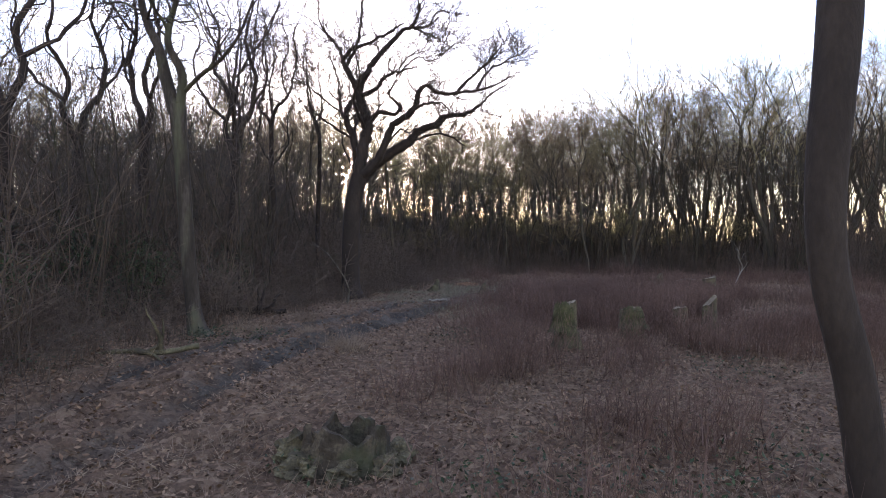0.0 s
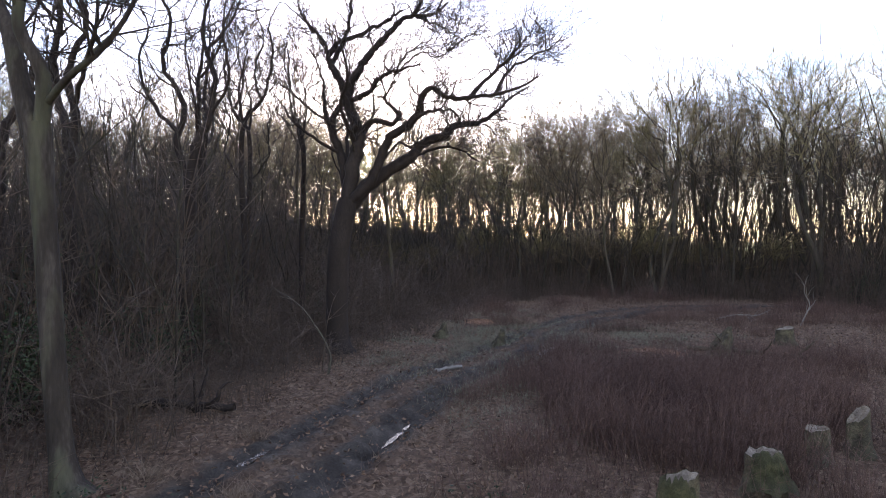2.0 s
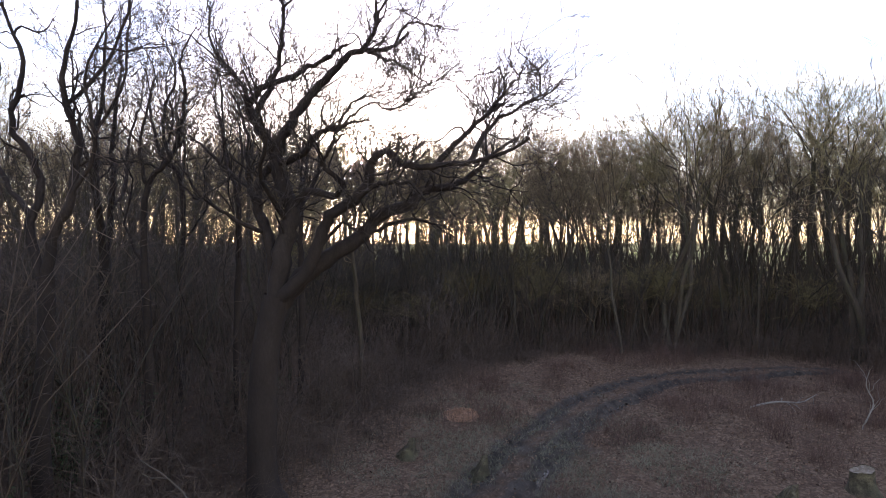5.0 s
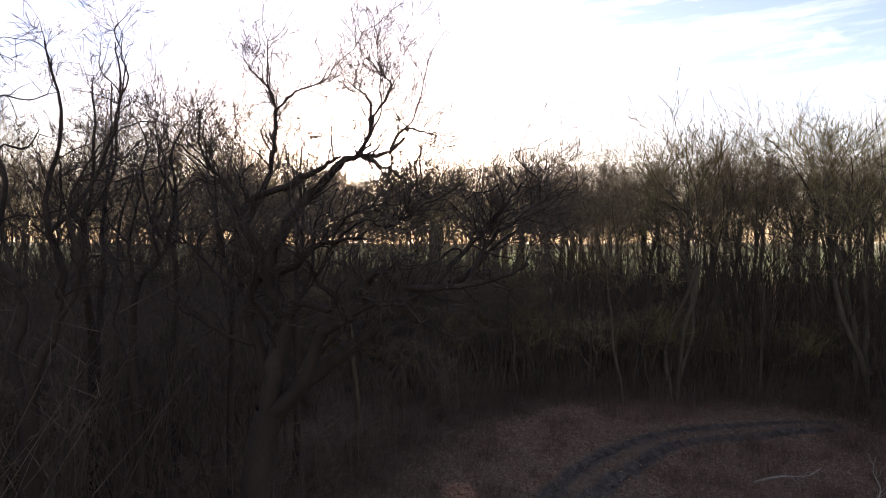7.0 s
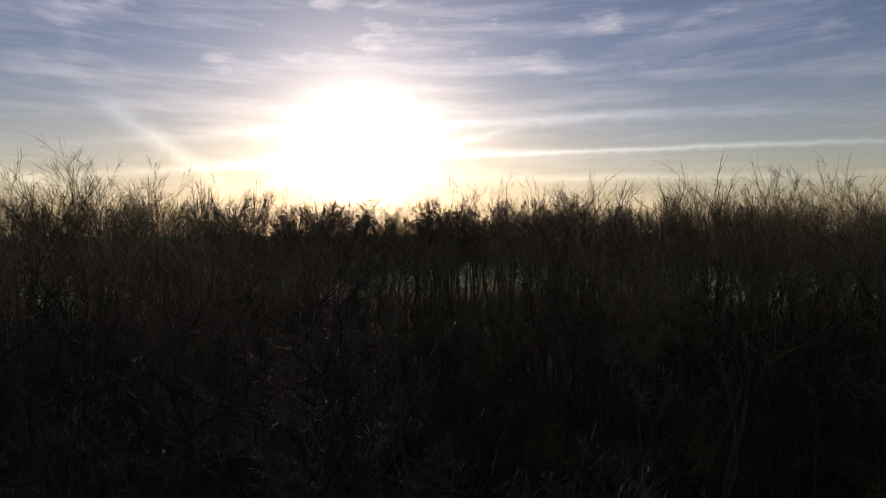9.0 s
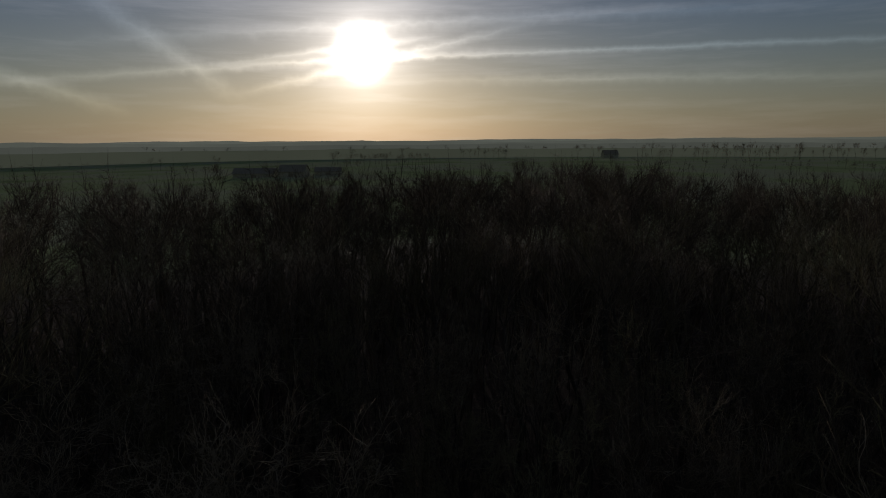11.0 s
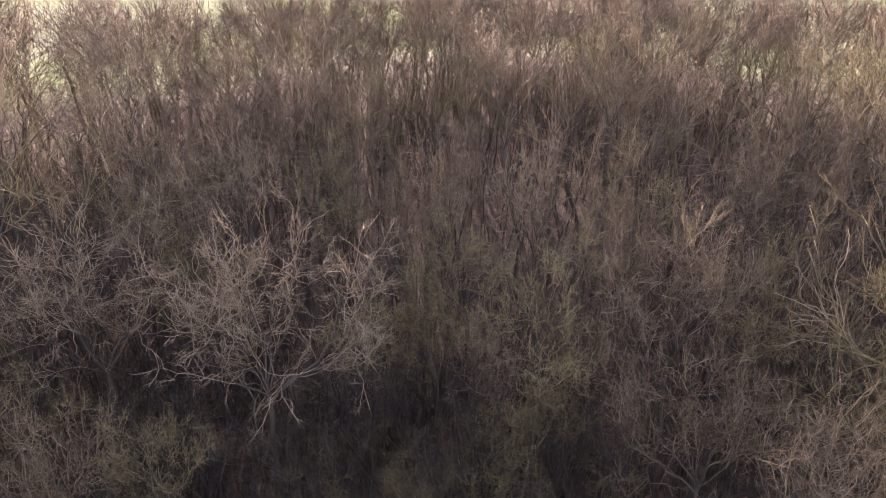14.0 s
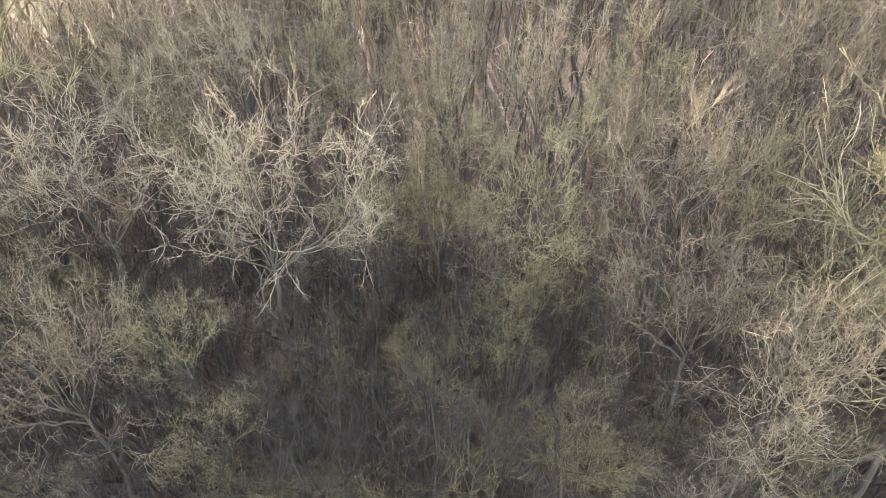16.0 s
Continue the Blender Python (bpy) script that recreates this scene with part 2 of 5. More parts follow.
def ground_material():
    m = bpy.data.materials.new("woodland_ground")
    m.use_nodes = True
    n = Nodes(m.node_tree)
    pos = n.add("ShaderNodeTexCoord").outputs["Object"]
    big, mid, fine = n.noise(pos, 0.35, 4.0), n.noise(pos, 3.0, 5.0), n.noise(pos, 28.0, 4.0, 0.7)
    vor = n.add("ShaderNodeTexVoronoi")
    vor.inputs["Scale"].default_value = 16.0
    n.link(pos, vor.inputs["Vector"])
    litter = n.ramp(n.math("ADD", n.math("MULTIPLY", mid, 0.5), n.math("MULTIPLY", fine, 0.5)),
                    [(0.3, (0.040, 0.026, 0.015)), (0.5, (0.134, 0.084, 0.050)), (0.66, (0.262, 0.178, 0.110))])
    tone = n.add("ShaderNodeRGBToBW")
    n.link(vor.outputs["Color"], tone.inputs[0])
    litter = n.mix(0.5, litter, n.ramp(tone.outputs[0], [(0.2, (0.042, 0.027, 0.016)), (0.6, (0.166, 0.104, 0.063)), (0.95, (0.335, 0.236, 0.150))]))
    mud = n.ramp(n.math("ADD", n.math("MULTIPLY", mid, 0.6), n.math("MULTIPLY", fine, 0.4)),
                 [(0.35, (0.03, 0.025, 0.019)), (0.54, (0.078, 0.066, 0.051)), (0.72, (0.165, 0.141, 0.108))])
    mask = n.add("ShaderNodeAttribute", attribute_name="mud").outputs["Fac"]
    worn = n.math("MULTIPLY", n.math("SUBTRACT", n.math("ADD", mask, n.math("MULTIPLY", n.math("SUBTRACT", mid, 0.5), 0.9)), 0.25, clamp=True), 2.2, clamp=True)
    # Ground outside the clearing: leaf mould, darkened further in colour for tree shade.
    under_trees = n.add("ShaderNodeAttribute", attribute_name="shaded_mould").outputs["Fac"]
    shaded_mould = n.ramp(n.math("ADD", n.math("MULTIPLY", mid, 0.5), n.math("MULTIPLY", fine, 0.5)), [(0.3, (0.032, 0.021, 0.013)), (0.5, (0.074, 0.048, 0.031)), (0.68, (0.145, 0.097, 0.063))])
    under_trees = n.math("MULTIPLY", n.math("ADD", under_trees, n.math("MULTIPLY", n.math("SUBTRACT", big, 0.5), 1.2)), 0.9, clamp=True)
    woods = n.mix(worn, n.mix(under_trees, litter, shaded_mould), mud)
    grass = n.ramp(n.noise(pos, 0.012, 4.0, 0.6), [(0.3, (0.27, 0.32, 0.13)), (0.46, (0.37, 0.42, 0.18)), (0.56, (0.42, 0.41, 0.24)), (0.7, (0.31, 0.37, 0.155))])
    field = n.add("ShaderNodeAttribute", attribute_name="field").outputs["Fac"]
    col = n.mix(field, woods, grass)
    b = n.add("ShaderNodeBsdfPrincipled")
    n.link(col, b.inputs["Base Color"])
    n.link(n.math("SUBTRACT", 0.95, n.math("MULTIPLY", worn, 0.16)), b.inputs["Roughness"])
    n.link(n.math("MULTIPLY", n.math("SUBTRACT", 1.0, field), n.math("SUBTRACT", 0.2, n.math("MULTIPLY", worn, 0.1))), b.inputs["Specular IOR Level"])
    bp = n.add("ShaderNodeBump")
    bp.inputs["Strength"].default_value, bp.inputs["Distance"].default_value = 0.9, 0.05
    n.link(n.math("ADD", fine, n.math("MULTIPLY", tone.outputs[0], 0.6)), bp.inputs["Height"])
    n.link(bp.outputs[0], b.inputs["Normal"])
    n.link(b.outputs[0], n.add("ShaderNodeOutputMaterial").inputs[0])
    return m


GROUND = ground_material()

# ======== plan ========
TRACK = [(-4.6, -4.0), (-4.2, 2.0), (-3.6, 7.0), (-3.1, 10.3), (-2.0, 13.7), (-0.7, 17.9), (1.3, 22.0), (3.9, 27.9), (7.6, 33.2), (11.5, 36.0), (18.0, 37.5)]


def wood_end(x):
    """How far ahead the wood reaches."""
    return float(np.interp(x, [-100, -60, -39, -32, -15, 0, 15, 30, 49, 80], [78, 86, 96, 106, 120, 127, 133, 127, 102, 96])) + 2 * math.sin(x / 5)


def canopy(x, y):
    """Height of the tree tops over one place: the wood is lower behind the oak and rises towards the sides."""
    far = max(y - 9.7, 6.0)
    across = (x - 0.83) / far
    rise = float(np.interp(across, [-0.73, -0.64, -0.57, -0.45, -0.31, -0.25, -0.19, -0.16, -0.1, -0.03, 0.05, 0.15, 0.24, 0.29, 0.41, 0.52, 0.61, 0.72],
                           [0.25, 0.21, 0.19, 0.145, 0.155, 0.145, 0.135, 0.1, 0.1, 0.11, 0.138, 0.122, 0.132, 0.18, 0.208, 0.203, 0.198, 0.212]))
    return min(10.1 + math.hypot(far, x - 0.83) * rise, 17.4)


def smooth_line(points, steps=12):
    p = [np.array(q, float) for q in points]
    out = []
    for i in range(len(p) - 1):
        a, b, c, d = p[max(i - 1, 0)], p[i], p[i + 1], p[min(i + 2, len(p) - 1)]
        for k in range(steps):
            t = k / steps
            out.append(0.5 * (2 * b + (c - a) * t + (2 * a - 5 * b + 4 * c - d) * t * t + (3 * b - a - 3 * c + d) * t ** 3))
    return np.array(out + [p[-1]])


TRACK_LINE = smooth_line(TRACK)


def track_offset(x, y):
    """Signed sideways distance from the middle of the cart track, for arrays."""
    best, sign = np.full(np.shape(x), 1e9), np.zeros(np.shape(x))
    for a, b in zip(TRACK_LINE[:-1], TRACK_LINE[1:]):
        ab = b - a
        t = np.clip(((x - a[0]) * ab[0] + (y - a[1]) * ab[1]) / (ab @ ab), 0, 1)
        dx, dy = x - a[0] - t * ab[0], y - a[1] - t * ab[1]
        d = np.hypot(dx, dy)
        near = d < best
        best = np.where(near, d, best)
        sign = np.where(near, np.sign(ab[0] * dy - ab[1] * dx), sign)
    return best * sign


TRACK_FINE = smooth_line(TRACK, 60)


def off_track(x, y):
    """Distance of one place from the middle of the track."""
    return float(np.sqrt(((TRACK_FINE - (x, y)) ** 2).sum(1).min()))


def left_edge(y):
    return float(np.interp(y, [-10, 0, 12, 21, 28, 36, 42], [-6.6, -6.2, -5.2, -4.0, -1.5, 2, 8]))


def in_clearing(x, y, margin=0.0):
    return y < 41.0 + margin and left_edge(y) - margin < x < np.interp(y, [0, 20, 41], [15, 21, 19]) + margin


def ground_z(x, y):
    x, y = np.asarray(x, float), np.asarray(y, float)
    z = 0.07 * np.sin(0.9 * x + 0.5 * y) * np.sin(0.7 * y - 0.4 * x + 1.0) + 0.1 * np.sin(0.23 * x - 0.31 * y)
    z = z * np.clip(np.hypot(x, y - 15) / 6, 0.3, 1)
    off = np.abs(track_offset(x, y)) if np.ndim(x) else (off_track(float(x), float(y)) if y < 50 else 99.0)
    rut = np.exp(-((off - 0.75) / 0.22) ** 2) * 0.14 - np.exp(-((off - 0.38) / 0.25) ** 2) * 0.03
    z = z - rut
    far = np.clip((y - 150) / 400, 0, 1)
    z = z + far * (5 * np.sin(x / 260 + 0.6) * np.sin(y / 310) - 3.0) + np.clip((y - 1200) / 2500, 0, 1) * (14 + 7 * np.sin(x / 700 + 0.4))
    return z


def graded(lo, hi, step, reach_lo, reach_hi, grow=1.18):
    mid = list(np.arange(lo, hi + step / 2, step))
    s, v, up = step, mid[-1], []
    while v < reach_hi:
        s *= grow
        v += s
        up.append(v)
    s, v, down = step, mid[0], []
    while v > reach_lo:
        s *= grow
        v -= s
        down.append(v)
    return np.array(down[::-1] + mid + up)


def mesh_from(name, verts, faces, mat, smooth=False):
    me = bpy.data.meshes.new(name)
    me.from_pydata(np.asarray(verts).tolist(), [], [list(map(int, f)) for f in faces])
    me.materials.append(mat)
    if smooth:
        me.polygons.foreach_set("use_smooth", [True] * len(me.polygons))
    me.update()
    return me


def build_ground():
    gx, gy = graded(-9, 18, 0.17, -4200, 4200), graded(1.5, 39, 0.17, -300, 4600)
    X, Y = np.meshgrid(gx, gy)
    Z = ground_z(X.ravel(), Y.ravel())
    rng = np.random.default_rng(5)
    near = (np.abs(X.ravel() - 4) < 16) & (np.abs(Y.ravel() - 20) < 22)
    Z = Z + rng.normal(0, 0.018, Z.shape) * near * (1 + 1.4 * np.exp(-(track_offset(X.ravel(), Y.ravel()) / 1.4) ** 2))
    nx, ny = len(gx), len(gy)
    i = (np.arange(ny - 1)[:, None] * nx + np.arange(nx - 1)[None, :]).ravel()
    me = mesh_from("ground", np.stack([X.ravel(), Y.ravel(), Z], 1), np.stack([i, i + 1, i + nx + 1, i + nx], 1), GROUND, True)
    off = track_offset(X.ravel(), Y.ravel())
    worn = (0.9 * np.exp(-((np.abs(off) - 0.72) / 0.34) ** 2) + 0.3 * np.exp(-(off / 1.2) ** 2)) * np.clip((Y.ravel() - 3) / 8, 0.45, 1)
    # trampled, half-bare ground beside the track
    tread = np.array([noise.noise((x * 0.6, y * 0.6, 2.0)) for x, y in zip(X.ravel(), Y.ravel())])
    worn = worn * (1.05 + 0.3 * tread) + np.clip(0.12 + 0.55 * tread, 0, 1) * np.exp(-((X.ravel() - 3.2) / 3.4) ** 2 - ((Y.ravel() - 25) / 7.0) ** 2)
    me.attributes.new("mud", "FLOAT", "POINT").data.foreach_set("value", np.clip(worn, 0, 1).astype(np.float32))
    # 0 in the clearing, 1 under the trees, where shade is coloured in
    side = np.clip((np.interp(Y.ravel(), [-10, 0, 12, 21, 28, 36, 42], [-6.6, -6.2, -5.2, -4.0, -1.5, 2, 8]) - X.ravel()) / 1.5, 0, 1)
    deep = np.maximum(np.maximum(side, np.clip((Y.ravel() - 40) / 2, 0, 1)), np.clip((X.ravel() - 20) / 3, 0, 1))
    me.attributes.new("shaded_mould", "FLOAT", "POINT").data.foreach_set("value", deep.astype(np.float32))
    edge = np.array([wood_end(v) for v in gx])[None, :].repeat(ny, 0).ravel()
    me.attributes.new("field", "FLOAT", "POINT").data.foreach_set("value", np.clip((Y.ravel() - edge - 30) / 20, 0, 1).astype(np.float32))
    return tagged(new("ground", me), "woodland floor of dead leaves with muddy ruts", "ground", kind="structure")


build_ground()


# ======== trees ========
class Soup:
    """Collects tapered round limbs, stems and leaves into one mesh."""

    def __init__(self):
        self.v, self.q, self.t, self.n = [], [], [], 0

    def add(self, pts, radii, sides, tip=False):
        """A tube along pts; with tip it ends in a point."""
        pts, radii = np.asarray(pts, float), np.asarray(radii, float)
        tan = np.gradient(pts, axis=0)
        tan /= np.linalg.norm(tan, axis=1, keepdims=True) + 1e-9
        ref = np.array([0.0, 0.0, 1.0]) if abs(tan[:, 2]).mean() < 0.8 else np.array([1.0, 0.0, 0.0])
        a = np.cross(tan, ref)
        a /= np.linalg.norm(a, axis=1, keepdims=True) + 1e-9
        b = np.cross(tan, a)
        ang = np.arange(sides) * (2 * math.pi / sides)
        k = len(pts) - (1 if tip else 0)
        ring = pts[:k, None, :] + radii[:k, None, None] * (np.cos(ang)[None, :, None] * a[:k, None, :] + np.sin(ang)[None, :, None] * b[:k, None, :])
        self.v.append(ring.reshape(-1, 3))
        one, two = np.arange(sides), (np.arange(sides) + 1) % sides
        if k > 1:
            rows = np.arange(k - 1)[:, None] * sides + self.n
            i, j = (rows + one).ravel(), (rows + two).ravel()
            self.q.append(np.stack([i, j, j + sides, i + sides], 1))
        if tip:
            last = self.n + (k - 1) * sides
            self.v.append(pts[-1:])
            self.t.append(np.stack([last + one, last + two, np.full(sides, self.n + k * sides)], 1))
        self.n += k * sides + (1 if tip else 0)

    def tubes(self, pts, rad, sides):
        """Many tapered limbs at once: pts is (limbs, points, 3), rad (limbs, points)."""
        m, k = rad.shape
        tan = np.gradient(pts, axis=1)
        tan /= np.linalg.norm(tan, axis=2, keepdims=True) + 1e-9
        a = np.cross(tan, np.array([0.45, 0.89, 0.1]))
        a /= np.linalg.norm(a, axis=2, keepdims=True) + 1e-9
        b = np.cross(tan, a)
        ang = np.arange(sides) * (2 * math.pi / sides)
        ring = pts[:, :, None, :] + rad[:, :, None, None] * (np.cos(ang)[None, None, :, None] * a[:, :, None, :] + np.sin(ang)[None, None, :, None] * b[:, :, None, :])
        self.v.append(ring.reshape(-1, 3))
        one, two = np.arange(sides), (np.arange(sides) + 1) % sides
        start = (self.n + np.arange(m)[:, None, None] * (k * sides) + np.arange(k - 1)[None, :, None] * sides)
        i, j = (start + one).ravel(), (start + two).ravel()
        self.q.append(np.stack([i, j, j + sides, i + sides], 1))
        self.n += m * k * sides

    def stems(self, base, middle, top, r):
        """Many thin bent stems at once; each ends in a point."""
        m = len(base)
        d = top - base
        d = d / (np.linalg.norm(d, axis=1, keepdims=True) + 1e-9)
        a = np.cross(d, np.array([0.31, 0.87, 0.2]))
        a /= np.linalg.norm(a, axis=1, keepdims=True) + 1e-9
        b = np.cross(d, a)
        ang = np.arange(3) * (2 * math.pi / 3)
        off = np.cos(ang)[None, :, None] * a[:, None, :] + np.sin(ang)[None, :, None] * b[:, None, :]
        r = np.asarray(r, float).reshape(-1, 1, 1)
        v = np.concatenate([base[:, None, :] + off * r, middle[:, None, :] + off * r * 0.7, top[:, None, :]], 1)
        self.v.append(v.reshape(-1, 3))
        o = (np.arange(m) * 7 + self.n)[:, None]
        q = np.array([[0, 1, 4, 3], [1, 2, 5, 4], [2, 0, 3, 5]])
        t = np.array([[3, 4, 6], [4, 5, 6], [5, 3, 6]])
        self.q.append((o[:, :, None] + q[None]).reshape(-1, 4))
        self.t.append((o[:, :, None] + t[None]).reshape(-1, 3))
        self.n += 7 * m

    def spikes(self, base, top, r):
        """Many straight thin twigs at once, three faces each."""
        m = len(base)
        d = top - base
        d = d / (np.linalg.norm(d, axis=1, keepdims=True) + 1e-9)
        a = np.cross(d, np.array([0.31, 0.87, 0.2]))
        a /= np.linalg.norm(a, axis=1, keepdims=True) + 1e-9
        b = np.cross(d, a)
        ang = np.arange(3) * (2 * math.pi / 3)
        off = (np.cos(ang)[None, :, None] * a[:, None, :] + np.sin(ang)[None, :, None] * b[:, None, :]) * np.asarray(r, float).reshape(-1, 1, 1)
        self.v.append(np.concatenate([base[:, None, :] + off, top[:, None, :]], 1).reshape(-1, 3))
        o = (np.arange(m) * 4 + self.n)[:, None]
        self.t.append((o[:, :, None] + np.array([[0, 1, 3], [1, 2, 3], [2, 0, 3]])[None]).reshape(-1, 3))
        self.n += 4 * m

    def leaves(self, at, size, rng, flat=0.35):
        """Curled leaf blades, two faces each."""
        m = len(at)
        up = np.stack([rng.normal(0, flat, m), rng.normal(0, flat, m), np.ones(m)], 1)
        up /= np.linalg.norm(up, axis=1, keepdims=True)
        a = np.cross(up, rng.normal(0, 1, (m, 3)))
        a /= np.linalg.norm(a, axis=1, keepdims=True) + 1e-9
        b = np.cross(up, a)
        s = np.asarray(size, float).reshape(-1, 1)
        curl = up * s * rng.uniform(-0.25, 0.35, (m, 1))
        v = np.stack([at - a * s, at - b * s * 0.5 + curl, at + a * s, at + b * s * 0.5 + curl], 1)
        self.v.append(v.reshape(-1, 3))
        o = (np.arange(m) * 4 + self.n)[:, None]
        self.t.append((o[:, :, None] + np.array([[0, 1, 2], [0, 2, 3]])[None]).reshape(-1, 3))
        self.n += 4 * m

    def joined(self, me, m):
        """Takes in a copy of another mesh, at the pose m."""
        co = np.empty(len(me.vertices) * 3, np.float32)
        me.vertices.foreach_get("co", co)
        mm = np.array(m)
        self.v.append(co.reshape(-1, 3) @ mm[:3, :3].T + mm[:3, 3])
        total, ix = np.empty(len(me.polygons), np.int32), np.empty(len(me.loops), np.int32)
        me.polygons.foreach_get("loop_total", total)
        me.loops.foreach_get("vertex_index", ix)
        nq = int((total == 4).sum())
        self.q.append(ix[:nq * 4].reshape(-1, 4) + self.n)
        self.t.append(ix[nq * 4:].reshape(-1, 3) + self.n)
        self.n += len(me.vertices)

    def mesh(self, name, mat, smooth=True):
        v = np.concatenate(self.v)
        q = np.concatenate(self.q) if self.q else np.zeros((0, 4), int)
        t = np.concatenate(self.t) if self.t else np.zeros((0, 3), int)
        me = bpy.data.meshes.new(name)
        me.vertices.add(len(v))
        me.vertices.foreach_set("co", v.astype(np.float32).ravel())
        loops = np.concatenate([q.ravel(), t.ravel()]).astype(np.int32)
        me.loops.add(len(loops))
        me.loops.foreach_set("vertex_index", loops)
        me.polygons.add(len(q) + len(t))
        me.polygons.foreach_set("loop_start", np.concatenate([np.arange(len(q)) * 4, len(q) * 4 + np.arange(len(t)) * 3]).astype(np.int32))
        me.materials.append(mat)
        me.update(calc_edges=True)
        me.polygons.foreach_set("use_smooth", [smooth] * len(me.polygons))
        return me


def unit(v):
    return v / (np.linalg.norm(v) + 1e-9)


def wander(rng, p, d, length, steps, wiggle, lift):
    pts, d = [np.array(p, float)], unit(np.array(d, float))
    for _ in range(steps):
        d = unit(d + rng.normal(0, wiggle, 3) + np.array([0, 0, lift]))
        pts.append(pts[-1] + d * length / steps)
    return np.array(pts)


# steps, sides, wiggle, lift, children, spread, length of child, radius of child
MIDDLE = {1: (8, 4, 0.3, 0.07, 6, 0.9, 0.55, 0.6), 2: (4, 3, 0.3, 0.08, 5, 0.85, 0.72, 0.6), 3: (2, 3, 0.25, 0.1, 4, 0.8, 0.8, 0.7), 4: (1, 3, 0.3, 0.1, 0, 0, 0, 0)}


def sprout(rng, wood, twigs, plan, level, p, d, length, r, least=0.004):
    steps, sides, wiggle, lift, kids, spread, lk, rk = plan[level]
    pts = wander(rng, p, d, length, steps, wiggle, lift)
    rad = np.maximum(np.linspace(r, r * 0.3, steps + 1), least)
    (wood if level <= 1 else twigs).add(pts, rad, sides, level > 1)
    if level + 1 not in plan:
        return
    for k in range(kids):
        t = rng.uniform(0.15, 1.0) if k else 1.0
        i = t * steps
        j = min(int(i), steps - 1)
        q = pts[j] + (pts[j + 1] - pts[j]) * (i - j)
        tangent = unit(pts[j + 1] - pts[j])
        side = unit(np.cross(tangent, rng.normal(0, 1, 3)))
        ang = rng.uniform(0.35, 1.0) * spread if k else 0.2
        sprout(rng, wood, twigs, plan, level + 1, q, tangent * math.cos(ang) + side * math.sin(ang), length * lk * rng.uniform(0.6, 1.25) * (1.15 - 0.4 * t),
               max(rad[j] * rk, least), least)


# points of a limb, sides, children, spread, length of child, radius of child, wander
MID_FORKS = [(8, 4, 5, 0.55, 0.56, 0.66, 0.26), (5, 3, 5, 0.6, 0.64, 0.5, 0.26), (3, 3, 6, 0.7, 0.72, 0.6, 0.26), (2, 3, 0, 0, 0, 0, 0.2)]
FAR_FORKS = [(4, 3, 7, 0.7, 0.6, 0.5, 0.2), (2, 3, 13, 1.0, 0.62, 0.6, 0.22), (2, 3, 0, 0, 0, 0, 0.2)]
STEM_FORKS = [(10, 5, 5, 0.42, 0.55, 0.66, 0.26), (7, 3, 4, 0.5, 0.6, 0.66, 0.28), (4, 3, 4, 0.6, 0.62, 0.6, 0.28), (2, 3, 0, 0, 0, 0, 0.2)]
CROWN_FORKS = [(10, 6, 6, 0.75, 0.52, 0.5, 0.3), (8, 3, 5, 0.8, 0.56, 0.5, 0.36), (5, 3, 4, 0.85, 0.56, 0.55, 0.4), (3, 3, 4, 0.9, 0.62, 0.6, 0.4), (2, 3, 0, 0, 0, 0, 0.2)]
BUSH_FORKS = [(7, 4, 6, 0.8, 0.55, 0.5, 0.3), (5, 3, 6, 0.9, 0.6, 0.55, 0.36), (3, 3, 5, 0.9, 0.62, 0.6, 0.4), (2, 3, 0, 0, 0, 0, 0.2)]
OPEN_FORKS = [(10, 7, 6, 0.72, 0.55, 0.6, 0.24), (8, 5, 4, 0.72, 0.6, 0.6, 0.28), (6, 3, 4, 0.75, 0.6, 0.55, 0.28), (3, 3, 3, 0.75, 0.62, 0.6, 0.25), (2, 3, 0, 0, 0, 0, 0.2)]


